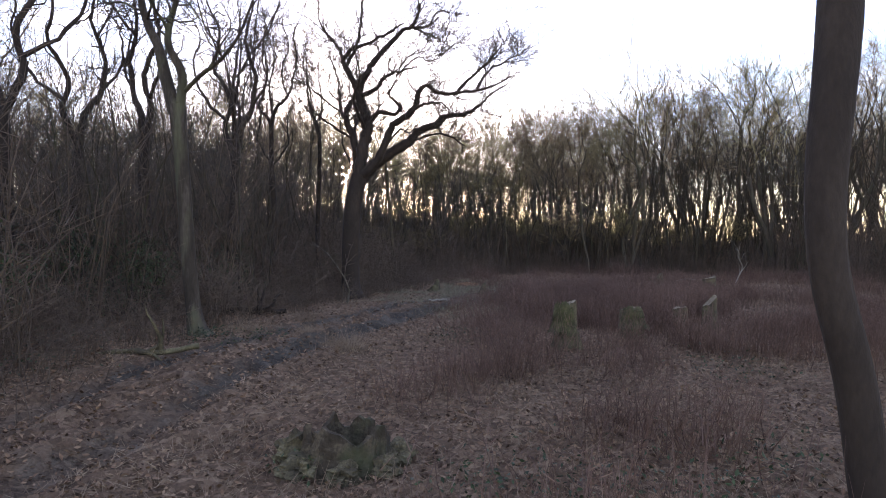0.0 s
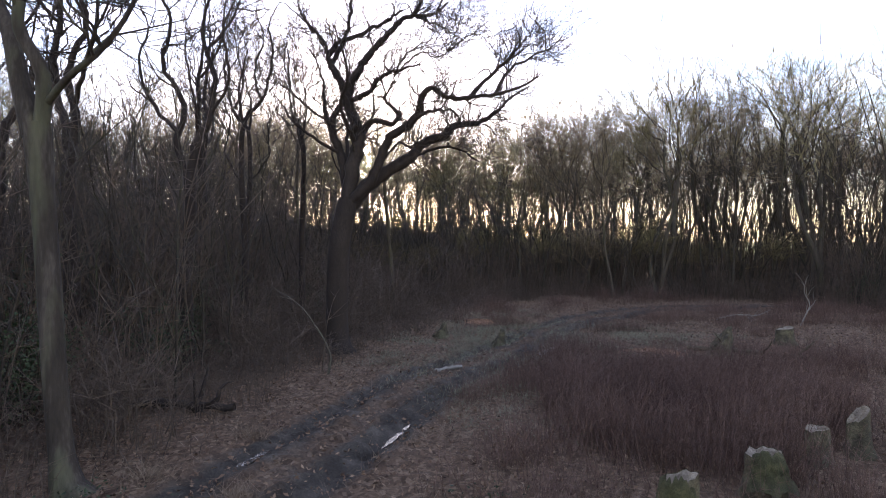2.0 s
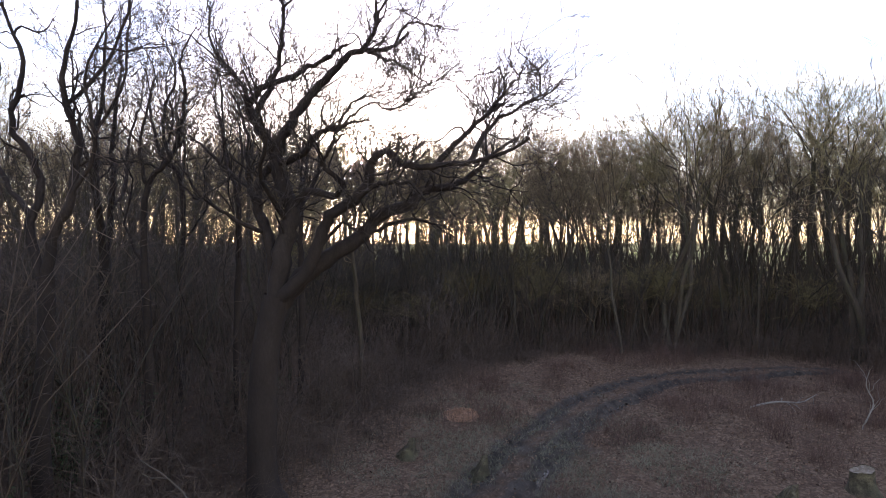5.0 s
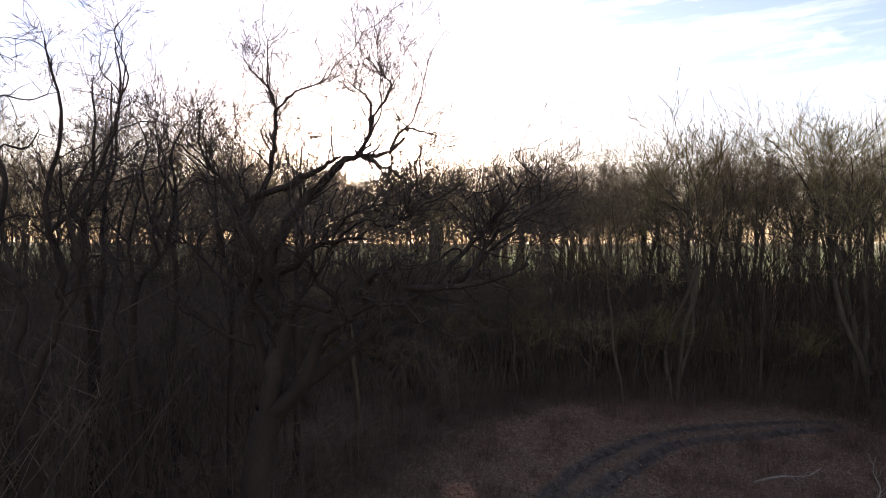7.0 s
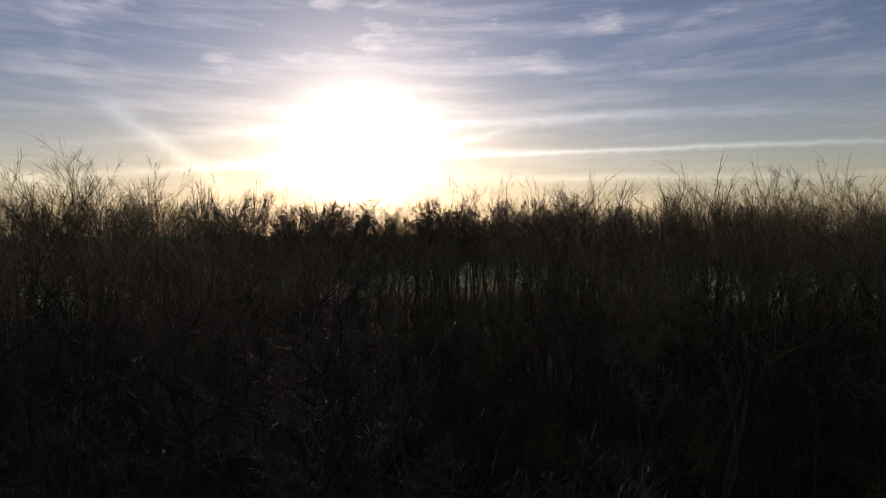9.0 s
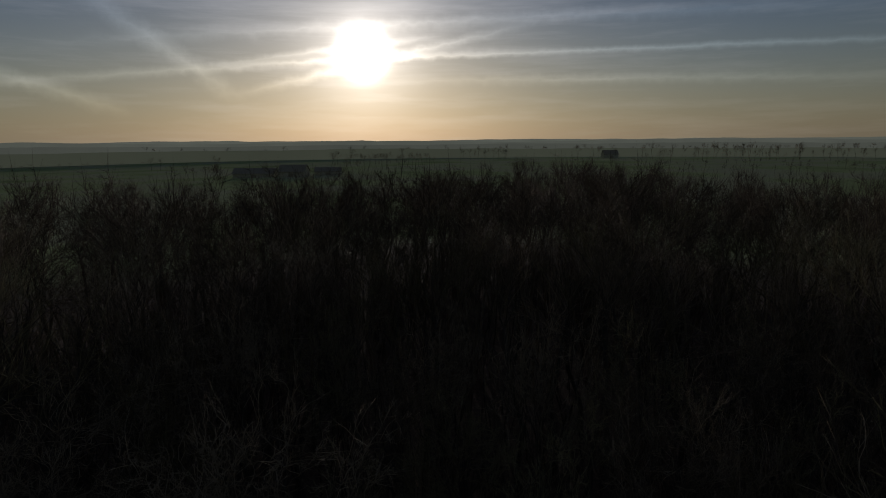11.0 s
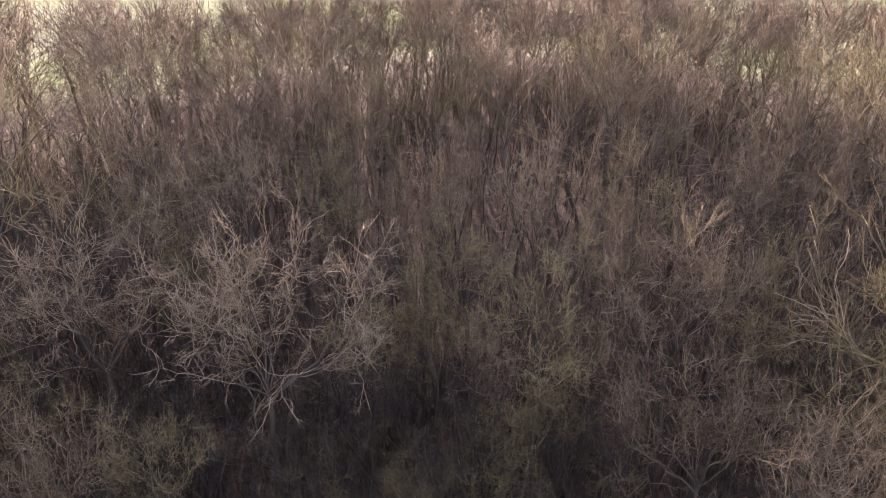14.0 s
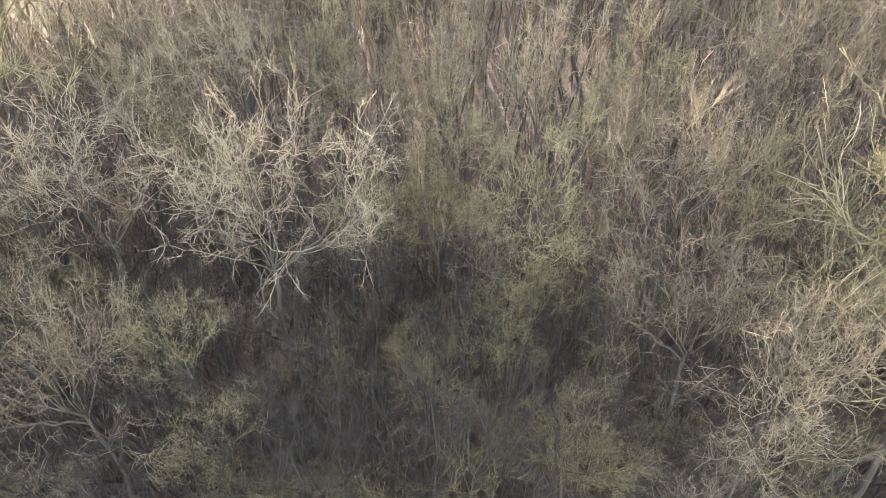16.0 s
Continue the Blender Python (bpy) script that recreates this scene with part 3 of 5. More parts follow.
def fork(rng, wood, twigs, plan, at, way, length, r, least, lift, centre, out):
    """Grows whole generations of limbs at once; each bends upwards and away from the crown's centre."""
    at, way, length, r = (np.asarray(v, float) for v in (at, way, length, r))
    for level, (points, sides, kids, spread, lk, rk, wiggle) in enumerate(plan):
        m = len(at)
        way = way / (np.linalg.norm(way, axis=1, keepdims=True) + 1e-9)
        pts, d = [at], way
        for _ in range(points - 1):
            away = pts[-1] - centre
            away = away / (np.linalg.norm(away, axis=1, keepdims=True) + 1e-9)
            d = d + rng.normal(0, wiggle, (m, 3)) + away * out + np.array([0, 0, lift])
            d = d / np.linalg.norm(d, axis=1, keepdims=True)
            pts.append(pts[-1] + d * (length / (points - 1))[:, None])
        pts = np.stack(pts, 1)
        rad = np.maximum(r[:, None] * np.linspace(1, 0.34, points)[None], least * (0.5 if not kids else 1))
        if not kids:
            twigs.spikes(pts[:, 0], pts[:, -1], np.full(m, least * 0.9))
            return
        (wood if level == 0 else twigs).tubes(pts, rad, sides)
        q, w, ln, rr = [], [], [], []
        for k in range(kids):
            t = rng.uniform(0.25, 0.95, m) * (points - 1) if k else np.full(m, points - 1.0)
            j = np.minimum(t.astype(int), points - 2)
            i = np.arange(m)
            here = pts[i, j] + (pts[i, j + 1] - pts[i, j]) * (t - j)[:, None]
            tangent = pts[i, j + 1] - pts[i, j]
            tangent /= np.linalg.norm(tangent, axis=1, keepdims=True) + 1e-9
            side = np.cross(tangent, rng.normal(0, 1, (m, 3)))
            side /= np.linalg.norm(side, axis=1, keepdims=True) + 1e-9
            ang = (rng.uniform(0.5, 1.2, m) * spread if k else rng.uniform(0.1, 0.3, m))[:, None]
            q.append(here)
            w.append(tangent * np.cos(ang) + side * np.sin(ang))
            ln.append(length * lk * rng.uniform(0.65, 1.25, m) * (1.2 - 0.4 * t / (points - 1)))
            rr.append(np.maximum(rad[i, j] * (rk if k else 0.78), least))
        at, way, length, r = np.concatenate(q), np.concatenate(w), np.concatenate(ln), np.concatenate(rr)


def forked_meshes(name, seed, height, girth, plan, limbs, clear, reach, tilt, bend, least, bark, stems, twig, lift, out, thick):
    """A bare tree at the origin whose sinuous trunk parts into rising limbs. Two meshes."""
    rng = np.random.default_rng(seed)
    wood, twigs = Soup(), Soup()
    for s in range(stems):
        top = height * clear * rng.uniform(0.85, 1.1)
        a = rng.uniform(0, 6.28)
        start = np.array([math.cos(a), math.sin(a), 0]) * (girth * 1.3 if stems > 1 else 0) + np.array([0, 0, -0.2])
        d = unit(np.array([math.cos(a) * 0.09 * (stems > 1), math.sin(a) * 0.09 * (stems > 1), 1.0]))
        steps = 9
        pts = [start]
        for k in range(steps):
            d = unit(d + np.array([*rng.normal(0, bend, 2), 0.22]))
            pts.append(pts[-1] + d * top / steps)
        pts = np.array(pts)
        rad = girth * np.linspace(1, 0.74, steps + 1)
        rad[0] *= 1.7
        wood.add(pts, rad, 9 if len(plan) > 4 else 5)
        k = np.arange(limbs)
        t = np.where(k < limbs * 0.6, 1.0, rng.uniform(0.62, 1.0, limbs)) * steps
        j = np.minimum(t.astype(int), steps - 1)
        at = pts[j] + (pts[j + 1] - pts[j]) * (t - j)[:, None]
        turn = k * 2.4 + rng.uniform(-0.5, 0.5, limbs) + a
        lean = tilt * np.where(k == 0, 0.25, rng.uniform(0.65, 1.15, limbs))
        way = np.stack([np.cos(turn) * np.sin(lean), np.sin(turn) * np.sin(lean), np.cos(lean)], 1)
        length = height * reach * rng.uniform(0.8, 1.2, limbs)
        centre = np.array([pts[-1][0], pts[-1][1], top * 0.85])
        fork(rng, twigs if name.endswith("bush") else wood, twigs, plan, at, way, length, girth * thick * rng.uniform(0.8, 1.2, limbs), least, lift, centre, out)
    grow = height / float(np.percentile(np.concatenate([v[:, 2] for v in twigs.v]), 97))
    for soup in (wood, twigs):
        soup.v = [v * np.array([(1 + grow) / 2, (1 + grow) / 2, grow]) for v in soup.v]
    return wood.mesh(name + "_trunk", bark), twigs.mesh(name + "_crown", twig)


def tree_thing(meshes, label, m, group="woodland trees", name="bare_tree"):
    root = new(name)
    root.empty_display_size = 0.3
    tagged(root, label, "tree", group)
    for part_name, me in zip(("trunk", "crown"), meshes):
        ob = new(part_name, me)
        ob.parent = root
    root.matrix_basis = m
    return root


# big oak at the bend of the track, with its long low limb
def limbed(name, seed, trunk, girth, limbs, per_metre, bark, twig, sides=12, least=0.0045, boughs=0):
    """A tree whose limbs are laid out one by one: (points, radius at the root, radius at the tip, share of twigs). Two meshes."""
    rng = np.random.default_rng(seed)
    wood, twigs = Soup(), Soup()
    line = smooth_line(trunk, 4)
    wood.add(line, np.interp(line[:, 2], *girth), sides)
    middle = np.array(trunk[-1])
    lines = []
    for points, r0, r1, share in limbs:
        pts = smooth_line(points, 5)
        pts[1:-1] += rng.normal(0, 0.02, pts[1:-1].shape)
        lines.append((pts, r0, r1, share))
    # crooked boughs that leave the limbs
    for k in range(boughs):
        pts, r0, r1, share = lines[k % len(limbs)]
        j = int(rng.uniform(0.25, 0.9) * (len(pts) - 1))
        way = unit(pts[j + 1] - pts[j]) * 0.5 + rng.normal(0, 0.7, 3) + np.array([0, 0, 0.35]) + unit(pts[j] - middle) * 0.3
        lines.append((wander(rng, pts[j], way, rng.uniform(0.9, 2.2), 9, 0.4, 0.1), min(0.026, r0 * 0.45), 0.008, 0.6))
    for pts, r0, r1, share in lines:
        rad = np.linspace(r0, r1, len(pts)) * (1 + rng.normal(0, 0.05, len(pts)))
        wood.add(pts, rad, 8)
        length = float(np.linalg.norm(np.diff(pts, axis=0), axis=1).sum())
        n = max(2, int(length * per_metre * share))
        t = rng.uniform(0.2, 1.0, n) ** 0.75 * (len(pts) - 1)
        t[0] = len(pts) - 1.001
        j = np.minimum(t.astype(int), len(pts) - 2)
        tangent = pts[j + 1] - pts[j]
        tangent /= np.linalg.norm(tangent, axis=1, keepdims=True)
        side = np.cross(tangent, rng.normal(0, 1, (n, 3)))
        side /= np.linalg.norm(side, axis=1, keepdims=True)
        fork(rng, wood, twigs, OPEN_FORKS[1:], pts[j], tangent * 0.55 + side * 0.75 + np.array([0, 0, 0.2]), rng.uniform(0.45, 1.25, n), np.clip(rad[j] * 0.4, 0.011, 0.026), least, 0.03, middle, 0.05)
    return wood.mesh(name + "_trunk", bark), twigs.mesh(name + "_crown", twig)


def oak(x, y):
    trunk = [(0.05, 0, -0.2), (-0.05, 0, 0.3), (-0.07, 0, 1.39), (-0.04, 0, 2.68), (0.06, 0, 3.65), (0.27, 0, 4.6)]
    limbs = [
        ([(0.2, 0.0, 4.3), (0.8, 0.24, 4.99), (1.59, 0.48, 5.64), (2.11, 0.72, 5.97), (2.4, 0.96, 6.41), (3.25, 1.2, 6.8), (3.51, 1.44, 7.12), (4.3, 1.68, 7.27), (4.85, 1.92, 7.64), (5.32, 2.16, 8.16), (5.99, 2.4, 8.63)], 0.24, 0.025, 1.2),
        ([(0.4, -0.1, 4.57), (0.99, -0.23, 5.2), (1.35, -0.35, 5.93), (1.56, -0.47, 6.38), (2.08, -0.6, 6.71), (2.44, -0.72, 7.07), (2.53, -0.85, 7.48), (2.82, -0.97, 7.7), (3.22, -1.1, 7.42), (3.84, -1.23, 7.36), (4.58, -1.35, 7.43), (5.3, -1.48, 7.62), (5.75, -1.6, 7.87)], 0.17, 0.025, 0.9),
        ([(2.1, -0.6, 6.67), (2.56, -0.95, 6.97), (2.94, -1.1, 7.03), (3.39, -1.25, 6.98), (3.61, -1.4, 6.72)], 0.07, 0.02, 0.7),
        ([(3.84, -1.22, 7.36), (4.27, -1.08, 7.85), (4.76, -0.96, 8.3), (5.16, -0.84, 8.75), (5.48, -0.72, 9.17), (5.73, -0.6, 9.45)], 0.07, 0.018, 2.0),
        ([(4.58, -1.34, 7.44), (5.01, -0.77, 8.24), (5.7, -0.23, 8.79), (6.48, 0.3, 9.34)], 0.06, 0.018, 2.0),
        ([(0.25, 0.0, 4.4), (0.38, 0.02, 5.58), (0.54, 0.04, 6.2), (0.57, 0.06, 6.62), (0.37, 0.08, 7.12), (0.22, 0.1, 7.7)], 0.24, 0.16, 0.25),
        ([(0.2, 0.1, 4.8), (0.07, 0.14, 5.76), (-0.14, 0.18, 6.38), (-0.26, 0.22, 6.88), (-0.13, 0.26, 7.33), (0.1, 0.3, 7.66)], 0.15, 0.09, 0.4),
        ([(-0.14, 0.2, 6.39), (-0.46, 0.43, 7.04), (-0.6, 0.67, 7.67), (-0.73, 0.9, 8.57), (-1.1, 1.0, 9.4)], 0.08, 0.02, 1.0),
        ([(0.22, 0.1, 7.5), (0.06, 0.02, 8.08), (-0.25, -0.07, 8.58), (-0.29, -0.15, 8.94), (0.07, -0.23, 9.26), (0.88, -0.32, 9.58), (1.55, -0.4, 9.89), (1.95, -0.6, 10.1)], 0.14, 0.03, 0.7),
        ([(0.22, 0.1, 7.6), (0.3, 0.1, 8.02), (0.58, 0.1, 8.57), (0.98, 0.1, 9.12), (1.55, 0.1, 9.72), (1.92, 0.15, 10.13), (2.42, 0.2, 10.2), (2.92, 0.25, 10.33), (3.23, 0.3, 10.63)], 0.15, 0.03, 0.8),
        ([(2.3, 0.2, 10.15), (3.07, -0.1, 9.78), (3.45, -0.3, 9.45), (3.85, -0.5, 9.15)], 0.04, 0.012, 1.4),
        ([(2.14, 0.2, 10.17), (2.43, 0.28, 10.69), (2.47, 0.35, 11.28), (2.32, 0.42, 11.62), (2.02, 0.5, 11.88)], 0.055, 0.015, 2.2),
        ([(2.43, 0.3, 10.7), (2.6, 0.28, 11.2), (2.92, 0.25, 11.76), (2.64, 0.23, 12.13), (2.42, 0.2, 12.4)], 0.04, 0.012, 2.2),
        ([(2.91, 0.27, 10.34), (3.2, 0.13, 10.78), (3.62, -0.03, 10.73), (3.96, -0.2, 10.54)], 0.04, 0.012, 2.0),
        ([(-0.25, 0.0, 8.7), (0.05, 0.25, 9.4), (0.24, 0.38, 10.21), (0.27, 0.45, 11.3), (0.04, 0.52, 11.9), (-0.37, 0.6, 12.3)], 0.08, 0.014, 1.3),
        ([(0.27, 0.45, 11.2), (0.68, 0.3, 11.61), (1.09, 0.2, 11.74), (1.49, 0.1, 11.87)], 0.035, 0.012, 1.8),
        ([(-0.29, -0.15, 8.94), (-0.67, -0.1, 9.6), (-1.2, 0.0, 10.3), (-1.3, 0.1, 11.2)], 0.06, 0.014, 1.6),
        ([(0.53, 0.1, 6.5), (1.0, -0.04, 6.95), (1.58, -0.19, 6.83), (1.83, -0.33, 7.11), (1.52, -0.47, 7.36), (1.42, -0.61, 7.59), (1.65, -0.76, 7.82), (1.75, -0.9, 8.17)], 0.1, 0.02, 0.9),
        ([(0.22, 0.1, 7.6), (0.86, -0.18, 7.72), (1.24, -0.45, 8.15), (1.86, -0.73, 8.29), (2.49, -1.0, 8.36)], 0.11, 0.02, 1.5),
        ([(1.0, -0.05, 5.3), (1.75, -0.37, 6.2), (2.16, -0.63, 6.08), (2.5, -0.9, 6.3)], 0.05, 0.015, 0.7),
        ([(-0.5, 0.45, 7.1), (-1.3, 0.8, 7.7), (-1.86, 1.0, 8.2), (-2.52, 1.2, 8.6)], 0.05, 0.014, 1.3),
        ([(2.1, 0.72, 5.97), (3.07, 1.13, 6.37), (3.68, 1.37, 6.31), (4.3, 1.6, 5.96)], 0.05, 0.014, 1.0),
        ([(0.0, 0.15, 6.0), (-0.6, -0.3, 6.3), (-1.3, -0.5, 6.9), (-1.8, -0.5, 7.6)], 0.06, 0.014, 0.9),
        ([(0.4, 0.1, 5.8), (0.5, 1.0, 6.6), (0.8, 1.9, 7.6), (0.6, 2.6, 8.9)], 0.09, 0.02, 0.9),
        ([(0.5, 0.0, 6.3), (0.2, -0.9, 7.1), (0.5, -1.7, 8.0), (0.2, -2.1, 9.1)], 0.07, 0.016, 0.8),
        ([(1.86, -0.73, 8.29), (2.4, -0.9, 8.7), (3.0, -1.0, 8.6), (3.4, -1.1, 8.9)], 0.03, 0.012, 2.4),
        ([(1.75, -0.9, 8.1), (2.1, -0.7, 8.8), (2.9, -0.6, 9.1)], 0.03, 0.012, 2.2),
    ]
    meshes = limbed("oak", 21, trunk, ([-0.2, 0.1, 0.6, 3.4, 4.6], [0.56, 0.42, 0.34, 0.32, 0.3]), limbs, 4.8, BROWN_BARK, DARK_TWIG, boughs=38)
    return tree_thing(meshes, "gnarled bare oak with a long low limb beside the track", pose(x, y, float(ground_z(x, y))), "", "oak_tree")


oak(-3.4, 22.9)


# crooked trees at the wood's edge, between the oak and the forked tree
def crooked_trees():
    group, label = "woodland trees", "crooked bare tree with wavy dark limbs"
    fork_limbs = [([(0.0, 0, 4.6), (-0.35, 0.1, 5.6), (-0.2, 0.2, 6.6), (-0.75, 0.2, 7.7), (-0.6, 0.3, 8.9), (-1.2, 0.4, 10.2), (-1.0, 0.4, 11.6)], 0.1, 0.014, 0.8),
                  ([(0.05, 0, 4.6), (0.2, -0.1, 5.5), (0.65, -0.2, 6.3), (0.7, -0.2, 7.4), (0.35, -0.1, 8.5), (0.6, 0, 9.8), (0.3, 0, 11.4)], 0.12, 0.014, 0.8),
                  ([(0.65, -0.2, 6.3), (1.2, -0.4, 7.2), (1.1, -0.6, 8.3), (1.7, -0.7, 9.4)], 0.05, 0.012, 0.8),
                  ([(-0.3, 0.1, 5.9), (-1.1, 0.5, 6.6), (-1.6, 0.6, 7.8), (-1.5, 0.9, 9.0), (-2.2, 1.0, 10.0)], 0.06, 0.012, 0.8),
                  ([(0.5, -0.1, 8.0), (1.0, 0.4, 9.0), (1.4, 0.5, 10.4), (1.2, 0.7, 11.6)], 0.045, 0.012, 0.8)]
    both = limbed("crooked", 31, [(0.1, 0, -0.2), (0.0, 0, 0.4), (-0.1, 0, 2.0), (0.02, 0, 3.4), (0.02, 0, 4.8)], ([-0.2, 0.3, 4.8], [0.3, 0.18, 0.15]), fork_limbs, 2.4, BROWN_BARK, DARK_TWIG, 10, boughs=8)
    for x, y, turn, scale in [(-7.2, 21.1, 0, 1.06), (-9.8, 20.0, 160, 1.12), (-11.4, 15.8, 230, 1.15), (-8.9, 26.2, 300, 1.1), (-13.5, 22.5, 40, 1.2)]:
        tree_thing(both, label, pose(x, y, float(ground_z(x, y)), 0, 0, turn) @ Matrix.Diagonal((scale, scale, scale, 1)), group)
    bent_limbs = [([(0.0, 0, 4.4), (-0.05, 0, 6.0), (0.05, 0, 7.2), (0.55, 0, 7.75), (0.75, 0.1, 8.3), (0.95, 0.1, 9.4), (0.8, 0.2, 10.4), (1.2, 0.2, 11.2)], 0.1, 0.014, 0.7),
                  ([(0.0, 0, 7.2), (-0.1, -0.1, 8.2), (0.15, -0.1, 9.2), (0.0, 0, 10.1)], 0.05, 0.012, 0.9), ([(0.6, 0, 7.9), (0.3, 0.3, 8.8), (0.5, 0.5, 10.0), (0.2, 0.5, 11.0)], 0.05, 0.012, 0.9),
                  ([(-0.03, 0, 5.2), (-0.7, 0.3, 6.2), (-0.6, 0.5, 7.4), (-1.2, 0.5, 8.4)], 0.04, 0.012, 0.9)]
    bent = limbed("bent", 33, [(0.05, 0, -0.2), (0.0, 0, 0.4), (0.1, 0, 2.4), (0.0, 0, 4.6)], ([-0.2, 0.3, 4.6], [0.2, 0.12, 0.1]), bent_limbs, 2.4, BROWN_BARK, DARK_TWIG, 10, boughs=3)
    for x, y, turn, scale in [(-6.8, 24.3, 0, 1.0), (-5.6, 27.5, 130, 1.0), (-8.6, 30.5, 210, 1.1), (-4.4, 30.4, 80, 1.05)]:
        tree_thing(bent, "thin bare tree with a sharply bent stem", pose(x, y, float(ground_z(x, y)), 0, 0, turn) @ Matrix.Diagonal((scale, scale, scale, 1)), group)


crooked_trees()


# forked smooth-barked tree at the wood's edge
def forked_tree(x, y):
    rng = np.random.default_rng(8)
    wood, twigs = Soup(), Soup()
    trunk = smooth_line([(0.16, 0, -0.2), (0.02, 0, 0.25), (-0.12, 0.05, 1.3), (-0.25, 0.1, 2.8), (-0.38, 0.1, 4.5)], 4)
    wood.add(trunk, np.interp(trunk[:, 2], [-0.2, 0.1, 0.5, 3.6, 4.5], [0.34, 0.19, 0.14, 0.135, 0.165]), 12)
    limbs = [[(-0.42, 0.1, 4.35), (-0.63, 0.15, 5.07), (-0.79, 0.2, 5.65), (-1.08, 0.3, 6.23), (-1.3, 0.2, 7.2), (-1.7, 0.3, 8.4), (-1.8, 0.3, 9.8)],
             [(-0.34, 0.1, 4.35), (-0.24, 0, 5.07), (-0.46, -0.1, 5.6), (-0.43, -0.1, 6.05), (-0.2, -0.2, 6.8), (-0.3, -0.1, 8.2), (0.1, 0, 9.4)],
             [(-0.3, 0.1, 4.7), (0.2, -0.2, 5.0), (0.65, -0.3, 5.3), (1.0, -0.3, 5.8), (1.3, -0.3, 6.6)]]
    for limb, r0 in zip(limbs, (0.135, 0.1, 0.05)):
        pts = smooth_line(limb, 4)
        rad = np.linspace(r0, 0.02, len(pts))
        wood.add(pts, rad, 9)
        n = 7
        j = (rng.uniform(0.35, 0.98, n) * (len(pts) - 2)).astype(int)
        side = rng.normal(0, 1, (n, 3)) * np.array([1, 1, 0.3])
        fork(rng, wood, twigs, OPEN_FORKS[1:], pts[j], side + np.array([0, 0, 0.9]), rng.uniform(1.0, 2.2, n), np.maximum(rad[j] * 0.4, 0.02), 0.008, 0.06, np.array([-0.5, 0, 4.5]), 0.04)
    return tree_thing((wood.mesh("forked_trunk", PALE_BARK), twigs.mesh("forked_crown", DARK_TWIG)), "slender bare tree with smooth grey trunk forking high up",
                      pose(x, y, float(ground_z(x, y))), "", "forked_tree")


forked_tree(-4.85, 11.9)


# curved trunk that stands beside the start
def curved_tree(x, y):
    rng = np.random.default_rng(4)
    wood, twigs = Soup(), Soup()
    trunk = smooth_line([(0.08, 0, -0.2), (0.0, 0, 0.3), (-0.1, 0, 1.0), (-0.25, 0, 1.65), (-0.27, 0, 2.2), (-0.18, 0.02, 3.1), (-0.05, 0.1, 4.6), (0.1, 0.1, 6.5), (0.0, 0.0, 9.0)], 5)
    rad = np.interp(trunk[:, 2], [-0.2, 0.3, 1.7, 3.2, 9.0], [0.2, 0.115, 0.105, 0.125, 0.03])
    wood.add(trunk, rad, 16)
    for k in range(14):
        j = int(rng.uniform(0.78, 0.97) * len(trunk))
        a = rng.uniform(0, 6.28)
        sprout(rng, wood, twigs, MIDDLE, 1, trunk[j], (math.cos(a), math.sin(a), 0.9), rng.uniform(1.4, 2.6), rad[j] * 0.45)
    return tree_thing((wood.mesh("curved_trunk", BROWN_BARK), twigs.mesh("curved_crown", DARK_TWIG)), "bare tree with a smooth brown bowed trunk",
                      pose(x, y, float(ground_z(x, y))), "", "bowed_tree")


curved_tree(2.5, 3.55)

# the wood's common trees, each kind at several grades of twig
KINDS = []
# points of the limbs, least radius of a twig, share of the girth, thickness of the limbs against the trunk
GRADES = {"crown": (CROWN_FORKS, 0.0076, 0.6, 0.37), "bush": (BUSH_FORKS, 0.012, 0.5, 0.37), "open": (OPEN_FORKS, 0.007, 1.0, 0.37), "stem": (STEM_FORKS, 0.01, 0.9, 0.3), "mid": (MID_FORKS, 0.006, 0.85, 0.22),
          "far": (FAR_FORKS, 0.0115, 0.7, 0.2)}
for n, (h, girth, limbs, clear, reach, tilt, bend, stems, lift, out, grades) in enumerate([
        (16.0, 0.19, 4, 0.45, 0.3, 0.34, 0.15, 1, 0.1, 0.02, "open stem far"), (15.0, 0.14, 3, 0.46, 0.28, 0.36, 0.17, 2, 0.1, 0.02, "open stem far"), (14.0, 0.17, 7, 0.55, 0.25, 0.72, 0.12, 1, 0.09, 0.05, "mid far"),
        (13.5, 0.12, 3, 0.45, 0.28, 0.4, 0.17, 3, 0.09, 0.03, "open stem far"), (16.5, 0.16, 4, 0.5, 0.26, 0.3, 0.15, 1, 0.11, 0.02, "open stem far"), (13.5, 0.15, 8, 0.56, 0.24, 0.75, 0.13, 1, 0.09, 0.05, "mid far"),
        (13.0, 0.17, 7, 0.46, 0.3, 0.8, 0.14, 1, 0.05, 0.06, "crown bush"), (13.0, 0.16, 8, 0.46, 0.3, 0.75, 0.14, 1, 0.06, 0.06, "crown bush")]):
    KINDS.append({tag: forked_meshes(f"tree_{tag}", 100 + n, h, girth * GRADES[tag][2], GRADES[tag][0], limbs, clear, reach, tilt, bend, GRADES[tag][1], LICHEN_BARK, stems, MOSS_TWIG if n in (2, 3, 6) else TWIG, lift, out, GRADES[tag][3])
                  for tag in grades.split()})
    KINDS[n]["tall"] = h
LABELS = ["tall bare woodland tree with upswept limbs", "bare twin-stemmed woodland tree with crooked stems", "broad bare woodland oak with mossy trunk",
          "bare coppiced tree with three thin stems", "tall slender bare tree with a high crown", "bare round-crowned woodland tree", "mossy bare tree with a broad low crown", "bare tree with a dense round crown of fine twigs"]

rng = np.random.default_rng(77)
FAR_SPOTS, TAKEN = [], []


